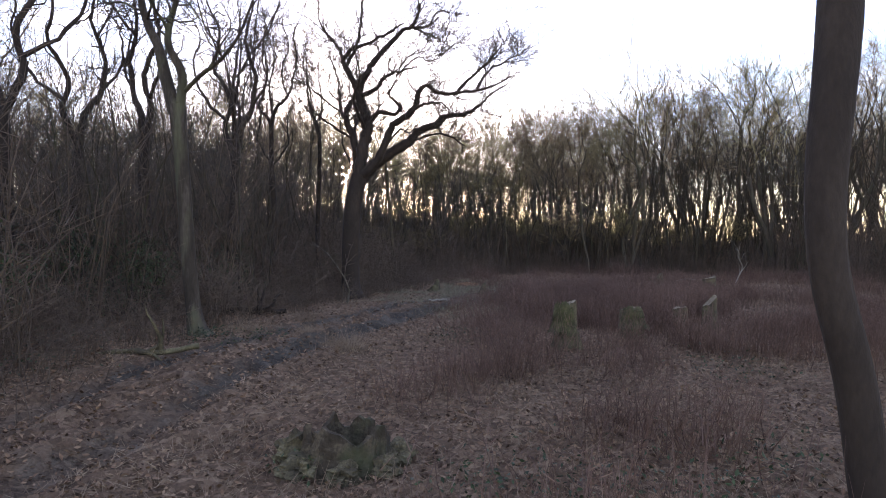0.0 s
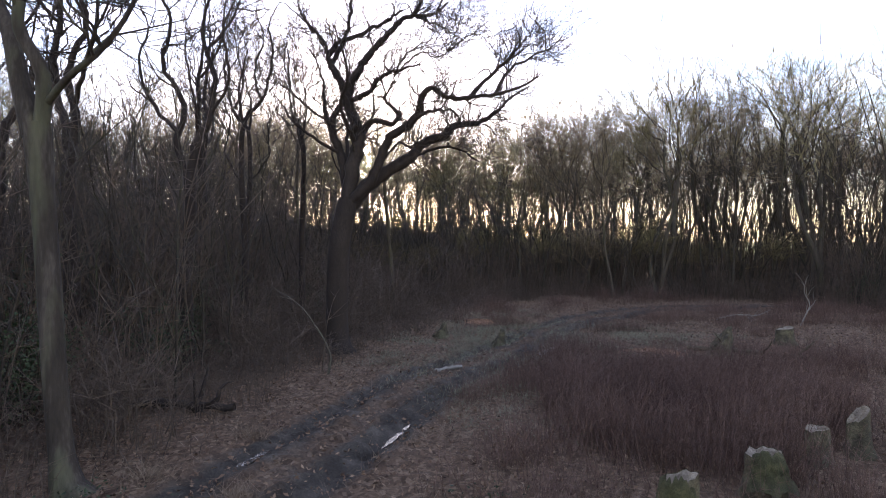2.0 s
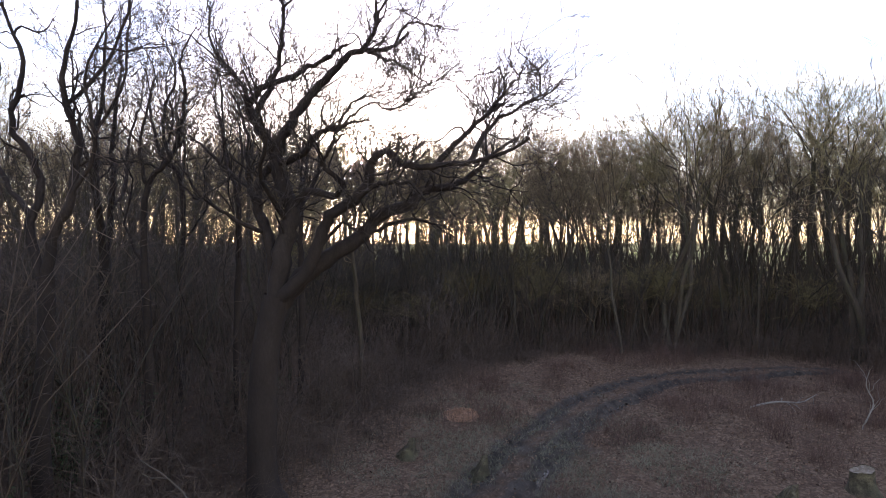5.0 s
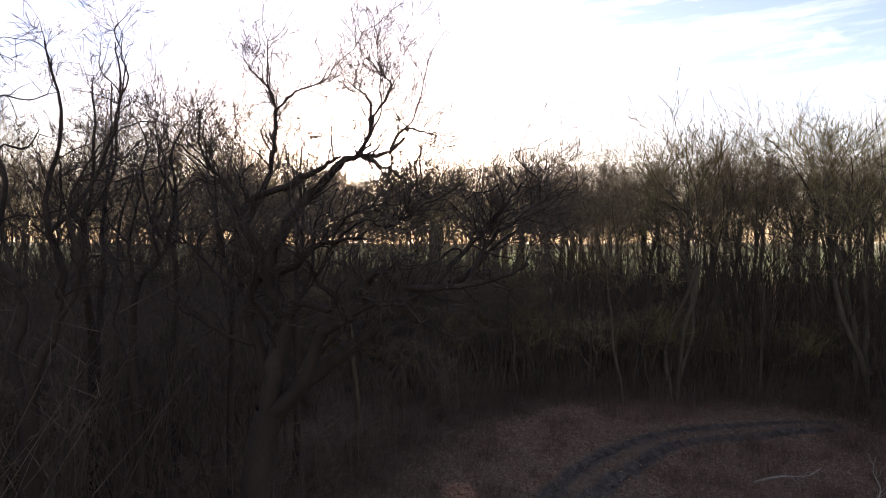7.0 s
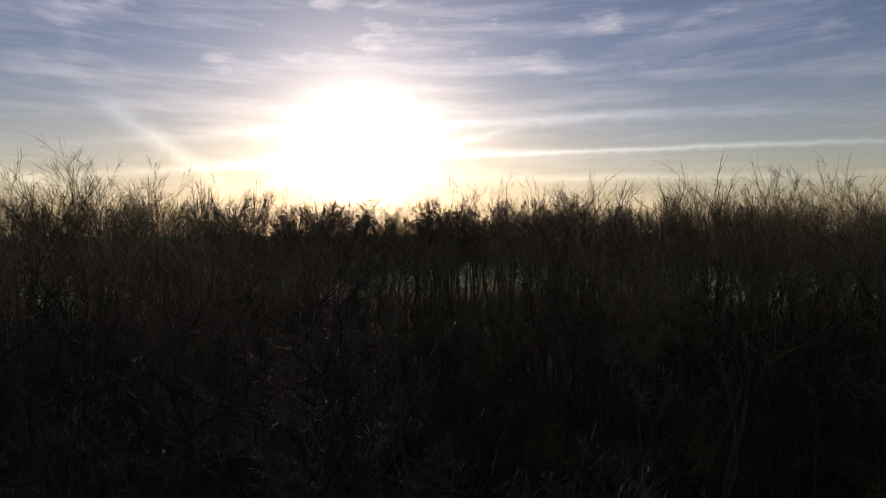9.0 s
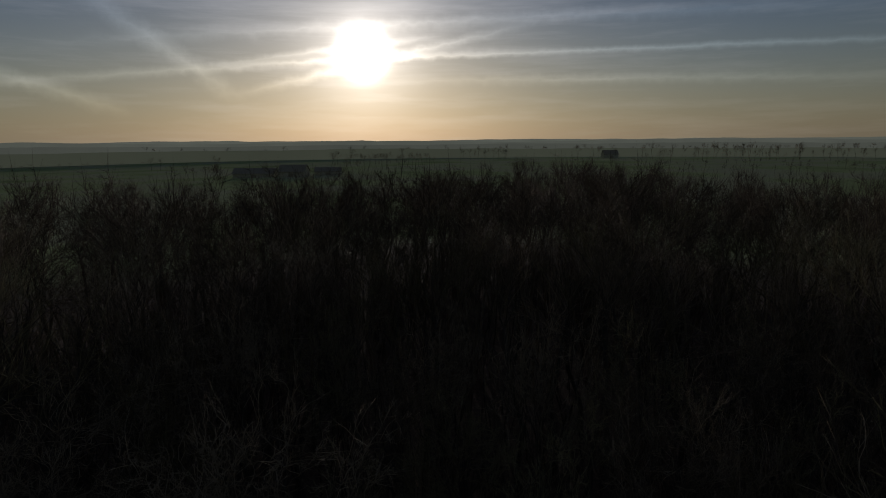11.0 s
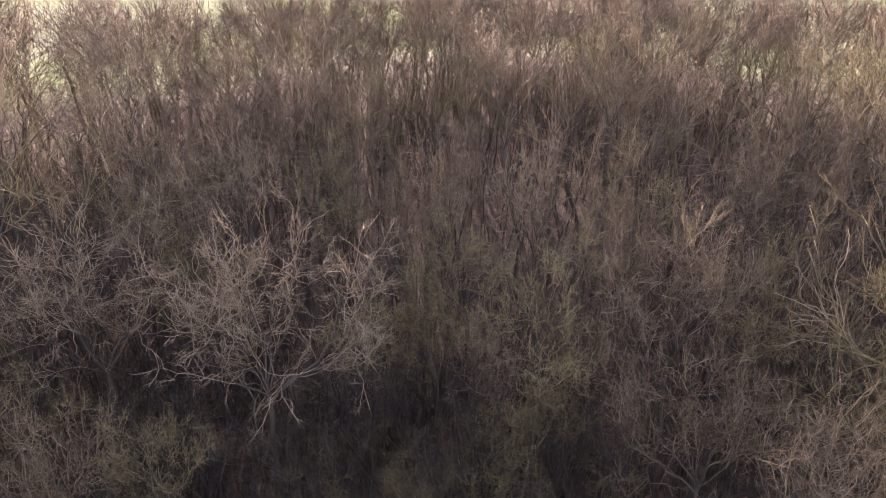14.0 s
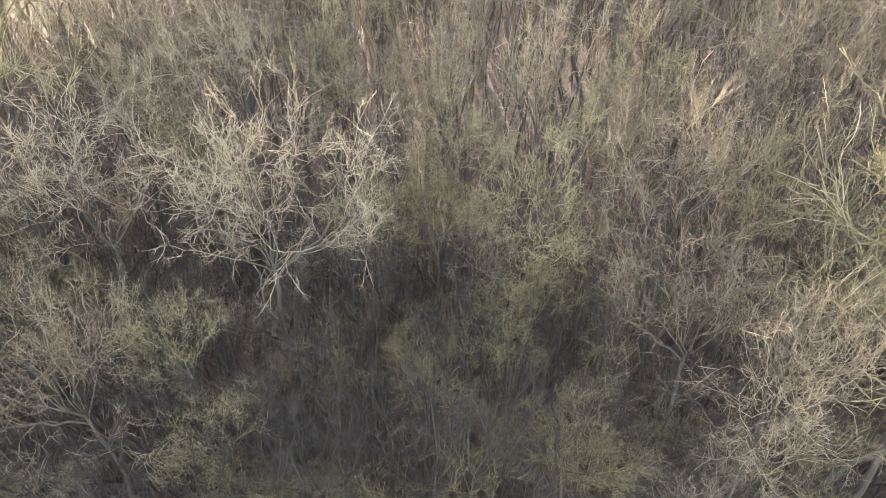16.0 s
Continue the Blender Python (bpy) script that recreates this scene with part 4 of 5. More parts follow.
def spot(x, y, scale=1.0, turn=0.0):
    return pose(x, y, float(ground_z(x, y)), 0, 0, turn) @ Matrix.Diagonal((scale, scale, scale, 1))


def plant(kind, tag, x, y, scale=1.0, turn=0.0):
    TAKEN.append((x, y))
    tree_thing(KINDS[kind][tag], LABELS[kind], spot(x, y, scale, turn))


def span(meshes):
    """How wide the crown of a tree is, nearly."""
    co = np.empty(len(meshes[1].vertices) * 3, np.float32)
    meshes[1].vertices.foreach_get("co", co)
    co = co.reshape(-1, 3)
    return 2 * float(np.percentile(np.hypot(co[:, 0], co[:, 1]), 92))


SPANS = {k: span(KINDS[k]["crown"]) for k in (6, 7)}

# round crowns along the far side of the clearing and in the wood beyond it: kind, place, height, width
for kind, x, y, tall, wide in [(7, -13.9, 50.8, 13.0, 8.4), (7, -5.8, 49.7, 13.4, 8.4), (6, -0.2, 51.9, 11.0, 3.6), (6, 3.8, 49.2, 13.0, 5.0), (7, 8.9, 49.3, 13.5, 6.2), (6, 12.6, 46.8, 13.5, 6.2),
                               (7, 7.9, 44.6, 11.6, 5.8), (7, 9.9, 41.3, 12.4, 5.2), (7, -10.0, 41.8, 12.0, 5.0), (6, -8.9, 45.4, 10.0, 3.8), (6, -4.0, 46.4, 5.6, 3.4), (6, 2.7, 46.7, 9.0, 4.0),
                               (6, -0.4, 45.9, 7.4, 3.6), (7, -2.2, 55.8, 13.4, 5.4), (7, 4.2, 55.9, 14.6, 5.0), (6, 9.2, 57.3, 14.0, 6.0), (7, 13.5, 56.1, 14.6, 6.4), (6, -17.3, 62.6, 12.5, 9.5),
                               (7, -9.1, 58.2, 14.0, 6.2), (6, -5.8, 61.0, 14.0, 6.0), (6, 4.6, 42.2, 7.6, 3.6), (6, -7.4, 42.9, 7.0, 3.6), (7, 17.5, 50.0, 14.5, 6.5), (6, 21.0, 47.0, 15.0, 6.5), (7, 17.6, 42.6, 13.6, 5.6), (7, 0.9, 58.5, 13.6, 5.0), (6, -13.0, 45.2, 12.0, 5.0), (7, 6.6, 52.6, 13.4, 4.4), (6, -10.2, 53.8, 12.6, 5.0), (7, 17.0, 58.4, 15.0, 6.4), (6, 12.2, 51.6, 13.0, 4.4), (7, -13.6, 57.0, 13.6, 6.0),
                               (6, 0.6, 54.6, 12.0, 4.8), (7, 2.2, 51.6, 9.0, 4.2), (6, -2.6, 52.2, 10.5, 4.4), (7, -9.8, 33.0, 14.6, 5.8), (7, -6.7, 34.2, 14.4, 5.6)]:
    TAKEN.append((x, y))
    flat, up = wide / SPANS[kind], tall / KINDS[kind]["tall"]
    tree_thing(KINDS[kind]["crown"], LABELS[kind], pose(x, y, float(ground_z(x, y)), 0, 0, x * 37 % 360) @ Matrix.Diagonal((flat, flat, up, 1)))

# saplings under and between them
for gy in np.arange(42.6, 62.0, 3.3):
    for gx in np.arange(-17.0, 20.0, 3.3):
        x, y = gx + rng.uniform(-1.0, 1.0), gy + rng.uniform(-1.0, 1.0)
        kind, tall = (6, 7)[int(rng.integers(0, 2))], rng.uniform(3.2, 4.8)
        if any(math.hypot(x - a, y - b) < 1.0 for a, b in TAKEN):
            continue
        flat, up = rng.uniform(3.4, 4.8) / SPANS[kind], tall / KINDS[kind]["tall"]
        tree_thing(KINDS[kind]["bush"], "low bushy bare sapling under taller trees", pose(x, y, float(ground_z(x, y)), 0, 0, rng.uniform(0, 360)) @ Matrix.Diagonal((flat, flat, up, 1)), "woodland saplings", "sapling")

for gy in np.arange(5.0, 136.0, 4.7):
    half = 0.78 * gy + 12
    for gx in np.arange(-half, half, 4.5):
        x, y = gx + rng.uniform(-1.9, 1.9), gy + rng.uniform(-1.9, 1.9)
        upright = gy < 40 or 40 < gy < 50 and abs(gx) > 13 and rng.uniform() < 0.6 or rng.uniform() < 0.12
        kind, size, turn = ((0, 1, 4, 3, 4)[int(rng.integers(0, 5))] if upright else (2, 5)[int(rng.integers(0, 2))]), rng.uniform(0.92, 1.08), rng.uniform(0, 360)
        if in_clearing(x, y, 0.8) or y < 12 and abs(x) < 9 or y < 33 and -12 < x < 0 or y > wood_end(x) or x < -5 and y < 42 and rng.uniform() < 0.72:
            continue
        if -15 < x < (8.5 if upright else 16) and 36 < y < 62 or any(math.hypot(x - a, y - b) < 2.5 for a, b in TAKEN) or abs(x + 0.145 * y - 0.4) < 1.1 and 34 < y < 62:
            continue
        size *= canopy(x, y) / KINDS[kind]["tall"] * (0.86 if upright else 1.0)
        if y > 74 or abs(x) > 44:
            FAR_SPOTS.append((kind, x, y, size, turn))
        else:
            plant(kind, "open" if y < 40 and upright and abs(x) < 24 else "stem" if upright else "mid", x, y, size, turn)


def far_wood():
    wood = Soup()
    for kind, x, y, size, turn in FAR_SPOTS:
        for me in KINDS[kind]["far"]:
            wood.joined(me, spot(x, y, size, turn))
    return tagged(new("far_wood", wood.mesh("far_wood", TWIG)), "dense bare winter wood reaching to the fields", "woodland", kind="stuff")


far_wood()


# ======== undergrowth ========
def thicket():
    """Bushy undergrowth of thin arching stems between the trees."""
    rng = np.random.default_rng(31)
    soup = Soup()
    for gy in [*np.arange(3.0, 62.0, 2.3), *np.arange(62.0, 134.0, 3.4)]:
        half = 0.78 * gy + 8
        step = 2.3 if gy < 60 else 3.4
        for gx in np.arange(-half, half, step):
            x, y = gx + rng.uniform(-1.1, 1.1), gy + rng.uniform(-1.1, 1.1)
            if in_clearing(x, y, 0.2) or y > wood_end(x) or math.hypot(x + 4.85, y - 11.9) < 1.0 or y < 13 and -5.4 < x:
                continue
            if abs(x) > 45 and y < 40:
                continue
            inside = max(left_edge(y) - x, y - 41.0, 0.0) if x < 8 or y > 40 else 3.0
            edge = y > wood_end(x) - 20
            tall = (rng.uniform(4.6, 6.8) + (2.5 if x < -10 else 0) if edge else rng.uniform(2.7, 4.7)) + (3.9 if x < -7 and y < 41 else 3.2 if x < -14 and y < 60 else 1.2 if x > 15 and y < 41 else 0)
            tall *= min(1.0, 0.5 + 0.17 * inside)
            tall += 1.5 if -14 < x < 15 and 43 < y < 62 else 0
            k = 40 if edge else 26 if x < -4 and y < 41 else 20 if y < 62 else 10
            base = np.stack([x + rng.normal(0, 0.45, k), y + rng.normal(0, 0.45, k), np.full(k, float(ground_z(x, y)) - 0.05)], 1)
            out = np.stack([rng.normal(0, 0.3, k), rng.normal(0, 0.3, k), np.zeros(k)], 1)
            h = tall * rng.uniform(0.4, 1.0, (k, 1))
            top = base + np.array([0, 0, 1.0]) * h + out * h
            mid = base + np.array([0, 0, 0.55]) * h + out * h * 0.3 + rng.normal(0, 0.1, (k, 3))
            soup.stems(base, mid, top, rng.uniform(0.008, 0.024, k) * (1.5 if edge else 1))
            m = k * (7 if y < 45 else 5 if y < 62 else 3 if edge else 4)
            i, t = rng.integers(0, k, m), rng.uniform(-0.6, 1, (m, 1))
            b = np.where(t > 0, mid[i] + (top[i] - mid[i]) * t, mid[i] + (mid[i] - base[i]) * t)
            soup.spikes(b, b + np.stack([rng.normal(0, 0.5, m), rng.normal(0, 0.5, m), rng.uniform(0.0, 0.7, m)], 1) * rng.uniform(0.6, 1.6, (m, 1)), np.full(m, 0.034 if edge else 0.009 if y < 62 else 0.018))
    # low brush along the edge of the wood
    for gy in np.arange(3.5, 41.0, 0.75):
        for gx in np.arange(0.0, 4.6, 0.8):
            y = gy + rng.uniform(-0.4, 0.4)
            x = left_edge(y) + 0.25 - gx + rng.uniform(-0.4, 0.4)
            if math.hypot(x + 4.85, y - 11.9) < 0.5 or off_track(x, y) < 1.3:
                continue
            k = 22
            base = np.stack([x + rng.normal(0, 0.35, k), y + rng.normal(0, 0.35, k), np.full(k, float(ground_z(x, y)) - 0.03)], 1)
            h = rng.uniform(0.25, 0.75 + 0.32 * gx, (k, 1))
            out = np.stack([rng.normal(0, 0.5, k), rng.normal(0, 0.5, k), np.ones(k)], 1)
            top = base + out * h
            soup.stems(base, base + out * h * np.array([0.3, 0.3, 0.6]), top, rng.uniform(0.004, 0.009, k))
            i = rng.integers(0, k, 3 * k)
            b = base[i] + (top[i] - base[i]) * rng.uniform(0.3, 1.0, (3 * k, 1))
            soup.spikes(b, b + np.stack([rng.normal(0, 0.25, 3 * k), rng.normal(0, 0.25, 3 * k), rng.uniform(-0.1, 0.3, 3 * k)], 1), np.full(3 * k, 0.005))
    # and along the far and the right-hand side of the clearing
    spots = [(gx, 40.9 + d) for gx in np.arange(-2, 22, 0.85) for d in (0.0, 1.0, 2.0)]
    spots += [(float(np.interp(gy, [0, 20, 41], [15, 21, 19])) + 0.2 + d, gy) for gy in np.arange(10, 41, 0.85) for d in (0.0, 1.0, 2.0)]
    for gx, gy in spots:
        x, y = gx + rng.uniform(-0.6, 0.6), gy + rng.uniform(-0.6, 0.6)
        if off_track(x, y) < 1.2:
            continue
        k = 20
        base = np.stack([x + rng.normal(0, 0.4, k), y + rng.normal(0, 0.4, k), np.full(k, float(ground_z(x, y)) - 0.03)], 1)
        h = rng.uniform(0.3, 1.7, (k, 1))
        out = np.stack([rng.normal(0, 0.4, k), rng.normal(0, 0.4, k), np.ones(k)], 1)
        top = base + out * h
        soup.stems(base, base + out * h * np.array([0.3, 0.3, 0.6]), top, rng.uniform(0.006, 0.014, k))
        i = rng.integers(0, k, 3 * k)
        b = base[i] + (top[i] - base[i]) * rng.uniform(0.2, 1.0, (3 * k, 1))
        soup.spikes(b, b + np.stack([rng.normal(0, 0.3, 3 * k), rng.normal(0, 0.3, 3 * k), rng.uniform(-0.1, 0.4, 3 * k)], 1), np.full(3 * k, 0.008))
    return tagged(new("thicket", soup.mesh("thicket", THICKET)), "dense leafless undergrowth of thin brown stems", "undergrowth", kind="stuff")


thicket()


def poles():
    """Crowded thin coppice stems that fill the wood between its trees."""
    rng = np.random.default_rng(37)
    soup = Soup()
    made = 0
    while made < 2500:
        if made < 450:
            x, y = rng.uniform(-26, -5.5), rng.uniform(13, 42)
        elif made < 950:
            x, y = rng.uniform(-32, 4), rng.uniform(42, 60)
        elif made < 2300:
            x, y = rng.uniform(-30, 34), 42 + 24 * rng.uniform(0, 1) ** 1.3
        else:
            x, y = rng.uniform(15.5, 32), rng.uniform(14, 42)
        if in_clearing(x, y, 0.9) or math.hypot(x + 4.85, y - 11.9) < 2.5 or math.hypot(x + 3.4, y - 22.9) < 2:
            continue
        made += 1
        near = x < -4 and y < 42
        h = min(canopy(x, y), 8.5 if x < 0 and y < 42 else 7.6 if -14 < x < 15 else 14.5) * rng.uniform(0.55, 1.0)
        r = rng.uniform(0.018, 0.045) if near else rng.uniform(0.025, 0.07)
        d = np.array([*rng.normal(0, 0.07, 2), 1.0])
        line = wander(rng, (x, y, float(ground_z(x, y)) - 0.1), d, h, 10, 0.17, 0.12)
        soup.add(line, np.linspace(r, r * 0.25, 11), 3, True)
        m = 20
        i, t = rng.integers(3, 10, m), rng.uniform(0, 1, (m, 1))
        b = line[i] + (line[i + 1] - line[i]) * t
        tip = b + np.stack([rng.normal(0, 0.35, m), rng.normal(0, 0.35, m), rng.uniform(0.4, 1.2, m)], 1) * rng.uniform(0.6, 1.7, (m, 1))
        soup.spikes(b, tip, np.full(m, 0.011))
        j = rng.integers(0, m, 2 * m)
        b = b[j] + (tip[j] - b[j]) * rng.uniform(0.2, 0.9, (2 * m, 1))
        soup.spikes(b, b + np.stack([rng.normal(0, 0.3, 2 * m), rng.normal(0, 0.35, 2 * m), rng.uniform(0.0, 0.5, 2 * m)], 1), np.full(2 * m, 0.008))
    # deeper in the wood
    made = 0
    while made < 800:
        y = rng.uniform(64, 122)
        x = rng.uniform(-0.75, 0.75) * y
        if y > wood_end(x) - 3:
            continue
        made += 1
        line = wander(rng, (x, y, float(ground_z(x, y)) - 0.1), (*rng.normal(0, 0.06, 2), 1.0), rng.uniform(6.0, 9.3), 7, 0.14, 0.12)
        soup.add(line, np.linspace(rng.uniform(0.05, 0.1), 0.03, 8), 3, True)
        b = line[rng.integers(3, 8, 5)]
        soup.spikes(b, b + np.stack([rng.normal(0, 0.7, 5), rng.normal(0, 0.7, 5), rng.uniform(0.2, 1.3, 5)], 1), np.full(5, 0.025))
    return tagged(new("coppice_stems", soup.mesh("coppice_stems", COPPICE)), "crowded thin bare coppice stems", "undergrowth", kind="stuff")


poles()


def clearing_spots(rng, count, keep):
    out = []
    while len(out) < count:
        x, y = rng.uniform(-7, 20), 2.0 + 39 * rng.uniform(0, 1) ** 1.25
        if in_clearing(x, y, -0.1) and keep(x, y):
            out.append((x, y))
    return np.array(out)


def brambles():
    """Reddish dead stalks standing in clumps over the clearing."""
    rng = np.random.default_rng(13)
    soup = Soup()
    thick = lambda x, y: off_track(x, y) > 1.5 and noise.noise((x * 0.3, y * 0.22, 3.0)) + (0.18 if x > 0.5 and y > 8 else -0.15) > rng.uniform(0.08, 0.2)
    clumps = [(0.1, 7.7, 0.8), (-0.25, 7.0, 0.65), (1.95, 5.4, 0.7), (2.35, 5.2, 0.6), (0.5, 8.4, 0.7), (1.6, 5.8, 0.65), (-0.4, 5.3, 0.5), (2.9, 6.4, 0.6), (1.2, 10.0, 0.7), (3.0, 9.2, 0.6)]
    clumps += [(x, y, rng.uniform(0.25, 0.55) + 1.3 * max(0.0, noise.noise((x * 0.3, y * 0.22, 3.0)))) for x, y in clearing_spots(rng, 700, thick)]
    clumps += [(x, y, rng.uniform(0.5, 1.0)) for x, y in clearing_spots(rng, 330, lambda x, y: off_track(x, y) > 1.4 and math.hypot((x - 6.5) / 6.5, (y - 15.5) / 7.0) < rng.uniform(0.4, 1.15) and noise.noise((x * 0.55, y * 0.45, 5.0)) > 0.1)]
    clumps += [(x, y, rng.uniform(0.5, 1.15)) for x, y in clearing_spots(rng, 170, lambda x, y: off_track(x, y) > 1.6 and y > 27 and x > 5 and noise.noise((x * 0.35, y * 0.5, 8.0)) > -0.05)]
    clumps += [(x, y, rng.uniform(0.45, 1.15)) for x, y in clearing_spots(rng, 430, lambda x, y: 1.5 + 0.12 * (y - 12) < x < 7.2 and max(12.0, 11.0 + 0.62 * x) < y < 18.6 and noise.noise((x * 0.5, y * 0.5, 6.0)) > rng.uniform(-0.55, 0.0))]
    bare = [(5.2, 21.2), (5.9, 21.2), (5.2, 20.2), (5.9, 20.2), (6.4, 20.8), (4.7, 20.6), (1.1, 29.4), (2.1, 10.5), (3.65, 11.9), (5.95, 13.6), (7.4, 21.3), (5.15, 13.3), (9.95, 22.8), (-0.82, 5.2)]
    for x, y, tall in clumps:
        if any(abs(x - a) < 0.55 and -1.3 < y - b < 0.5 for a, b in bare):
            continue
        k = 80 if (x, y, tall) in clumps[:10] else 30 if y < 22 else 18
        wide = rng.uniform(0.18, 0.4)
        base = np.stack([x + rng.normal(0, wide, k), y + rng.normal(0, wide, k), np.zeros(k)], 1)
        base[:, 2] = ground_z(base[:, 0], base[:, 1]) - 0.02
        h = tall * rng.uniform(0.4, 1.05, (k, 1))
        out = np.stack([rng.normal(0, 0.27, k), rng.normal(0, 0.27, k), np.ones(k)], 1)
        top = base + out * h
        soup.stems(base, base + out * h * 0.55 + rng.normal(0, 0.02, (k, 3)), top, rng.uniform(0.003, 0.006, k))
        k *= 2
        i = rng.integers(0, k // 2, k)
        b = base[i] + (top[i] - base[i]) * rng.uniform(0.3, 0.95, (k, 1))
        soup.spikes(b, b + np.stack([rng.normal(0, 0.12, k), rng.normal(0, 0.12, k), rng.uniform(0.02, 0.16, k)], 1), np.full(k, 0.003))
    return tagged(new("bramble_stalks", soup.mesh("bramble_stalks", BRAMBLE)), "dead reddish-brown stalks standing in clumps", "undergrowth", kind="stuff")


brambles()


def dry_grass():
    rng = np.random.default_rng(17)
    soup = Soup()
    keep = lambda x, y: off_track(x, y) > 1.0 and noise.noise((x * 0.4, y * 0.4, 9.0)) > -0.15
    at = clearing_spots(rng, 1300, keep)
    for x, y in at:
        k = 16
        base = np.stack([x + rng.normal(0, 0.22, k), y + rng.normal(0, 0.22, k), np.zeros(k)], 1)
        base[:, 2] = ground_z(base[:, 0], base[:, 1]) - 0.01
        lean = np.stack([rng.normal(0, 0.12, k), rng.normal(0, 0.12, k), rng.uniform(0.06, 0.26, k)], 1)
        soup.spikes(base, base + lean, rng.uniform(0.0025, 0.005, k))
    for x, y, tall in [(-1.55, 10.2, 0.45), (-1.9, 10.6, 0.35), (-2.6, 11.6, 0.3), (-4.0, 12.3, 0.35), (-3.2, 14.0, 0.3), (-1.6, 20.6, 0.35), (-0.2, 27.0, 0.4), (0.3, 30.0, 0.45)]:
        k = 150
        base = np.stack([x + rng.normal(0, 0.13, k), y + rng.normal(0, 0.13, k), np.full(k, float(ground_z(x, y)) - 0.01)], 1)
        soup.spikes(base, base + np.stack([rng.normal(0, 0.5, k), rng.normal(0, 0.5, k), rng.uniform(0.3, 1.0, k)], 1) * tall, rng.uniform(0.003, 0.005, k))
    return tagged(new("dry_grass", soup.mesh("dry_grass", DRY_GRASS)), "pale dry winter grass tufts", "grass", kind="stuff")


dry_grass()


def short_grass():
    """Thin greyish-green grass on the trodden ground beside the track."""
    rng = np.random.default_rng(18)
    soup = Soup()
    for x, y in clearing_spots(rng, 1500, lambda x, y: off_track(x, y) > 0.35 and math.hypot((x - 3.0) / 6.0, (y - 24) / 10.0) < rng.uniform(0.3, 1.1) and noise.noise((x * 0.7, y * 0.5, 12.0)) > -0.1):
        k = 14
        base = np.stack([x + rng.normal(0, 0.2, k), y + rng.normal(0, 0.2, k), np.zeros(k)], 1)
        base[:, 2] = ground_z(base[:, 0], base[:, 1]) - 0.01
        soup.spikes(base, base + np.stack([rng.normal(0, 0.07, k), rng.normal(0, 0.07, k), rng.uniform(0.05, 0.17, k)], 1), rng.uniform(0.004, 0.008, k))
    return tagged(new("short_grass", soup.mesh("short_grass", SHORT_GRASS)), "thin grey-green winter grass beside the track", "grass", kind="stuff")


short_grass()


def leaf_litter():
    rng = np.random.default_rng(19)
    soup = Soup()
    m = 80000
    y = 1.8 + 36 * rng.uniform(0, 1, m) ** 1.9
    x = rng.uniform(-1, 1, m) * (0.8 * y + 1.5)
    z = ground_z(x, y) + 0.01 + rng.uniform(0, 0.025, m)
    soup.leaves(np.stack([x, y, z], 1), rng.uniform(0.012, 0.034, m) * (1 + y / 30), rng, 0.6)
    return tagged(new("leaf_litter", soup.mesh("leaf_litter", LEAF, False)), "brown dead leaves strewn over the ground", "leaves", kind="stuff")


leaf_litter()


def fallen_straw():
    """Broken stalks, straw and thin twigs lying over the leaves."""
    rng = np.random.default_rng(23)
    soup = Soup()
    m = 26000
    y = 2.2 + 34 * rng.uniform(0, 1, m) ** 1.7
    x = rng.uniform(-1, 1, m) * (0.8 * y + 1.0) + 1.0
    keep = np.abs(track_offset(x, y)) > rng.uniform(0.3, 1.6, m)
    x, y = x[keep], y[keep]
    m = len(x)
    base = np.stack([x, y, ground_z(x, y) + rng.uniform(0.0, 0.05, m)], 1)
    a, long = rng.uniform(0, 6.28, m), rng.uniform(0.04, 0.17, m)
    soup.spikes(base, base + np.stack([np.cos(a) * long, np.sin(a) * long, rng.uniform(-0.02, 0.11, m)], 1), rng.uniform(0.0015, 0.0035, m) * (1 + y / 25))
    return tagged(new("fallen_straw", soup.mesh("fallen_straw", DRY_GRASS)), "broken dry stalks and straw lying on leaves", "litter", kind="stuff")


fallen_straw()


def bramble_leaves():
    """Low patches of green bramble leaves that keep through the winter."""
    rng = np.random.default_rng(29)
    soup = Soup()
    for x, y, wide, m in [(1.0, 4.3, 0.45, 260), (0.3, 4.6, 0.3, 120), (1.9, 4.2, 0.3, 120), (2.6, 4.9, 0.35, 120), (-4.3, 11.2, 0.35, 260), (-3.3, 10.9, 0.25, 120), (-1.25, 4.95, 0.12, 40), (0.2, 11.4, 0.3, 120), (4.2, 9.0, 0.4, 160),
                          (-6.2, 8.4, 0.6, 260), (-6.6, 10.4, 0.7, 320), (3.0, 17.2, 0.5, 160), (8.4, 15.0, 0.5, 160), (6.4, 27.0, 0.7, 200)]:
        px, py = x + rng.normal(0, wide, m), y + rng.normal(0, wide, m)
        soup.leaves(np.stack([px, py, ground_z(px, py) + rng.uniform(0.02, 0.22, m)], 1), rng.uniform(0.016, 0.034, m), rng, 0.8)
    return tagged(new("bramble_leaves", soup.mesh("bramble_leaves", IVY, False)), "low patches of dark green bramble leaves", "undergrowth", kind="stuff")


bramble_leaves()


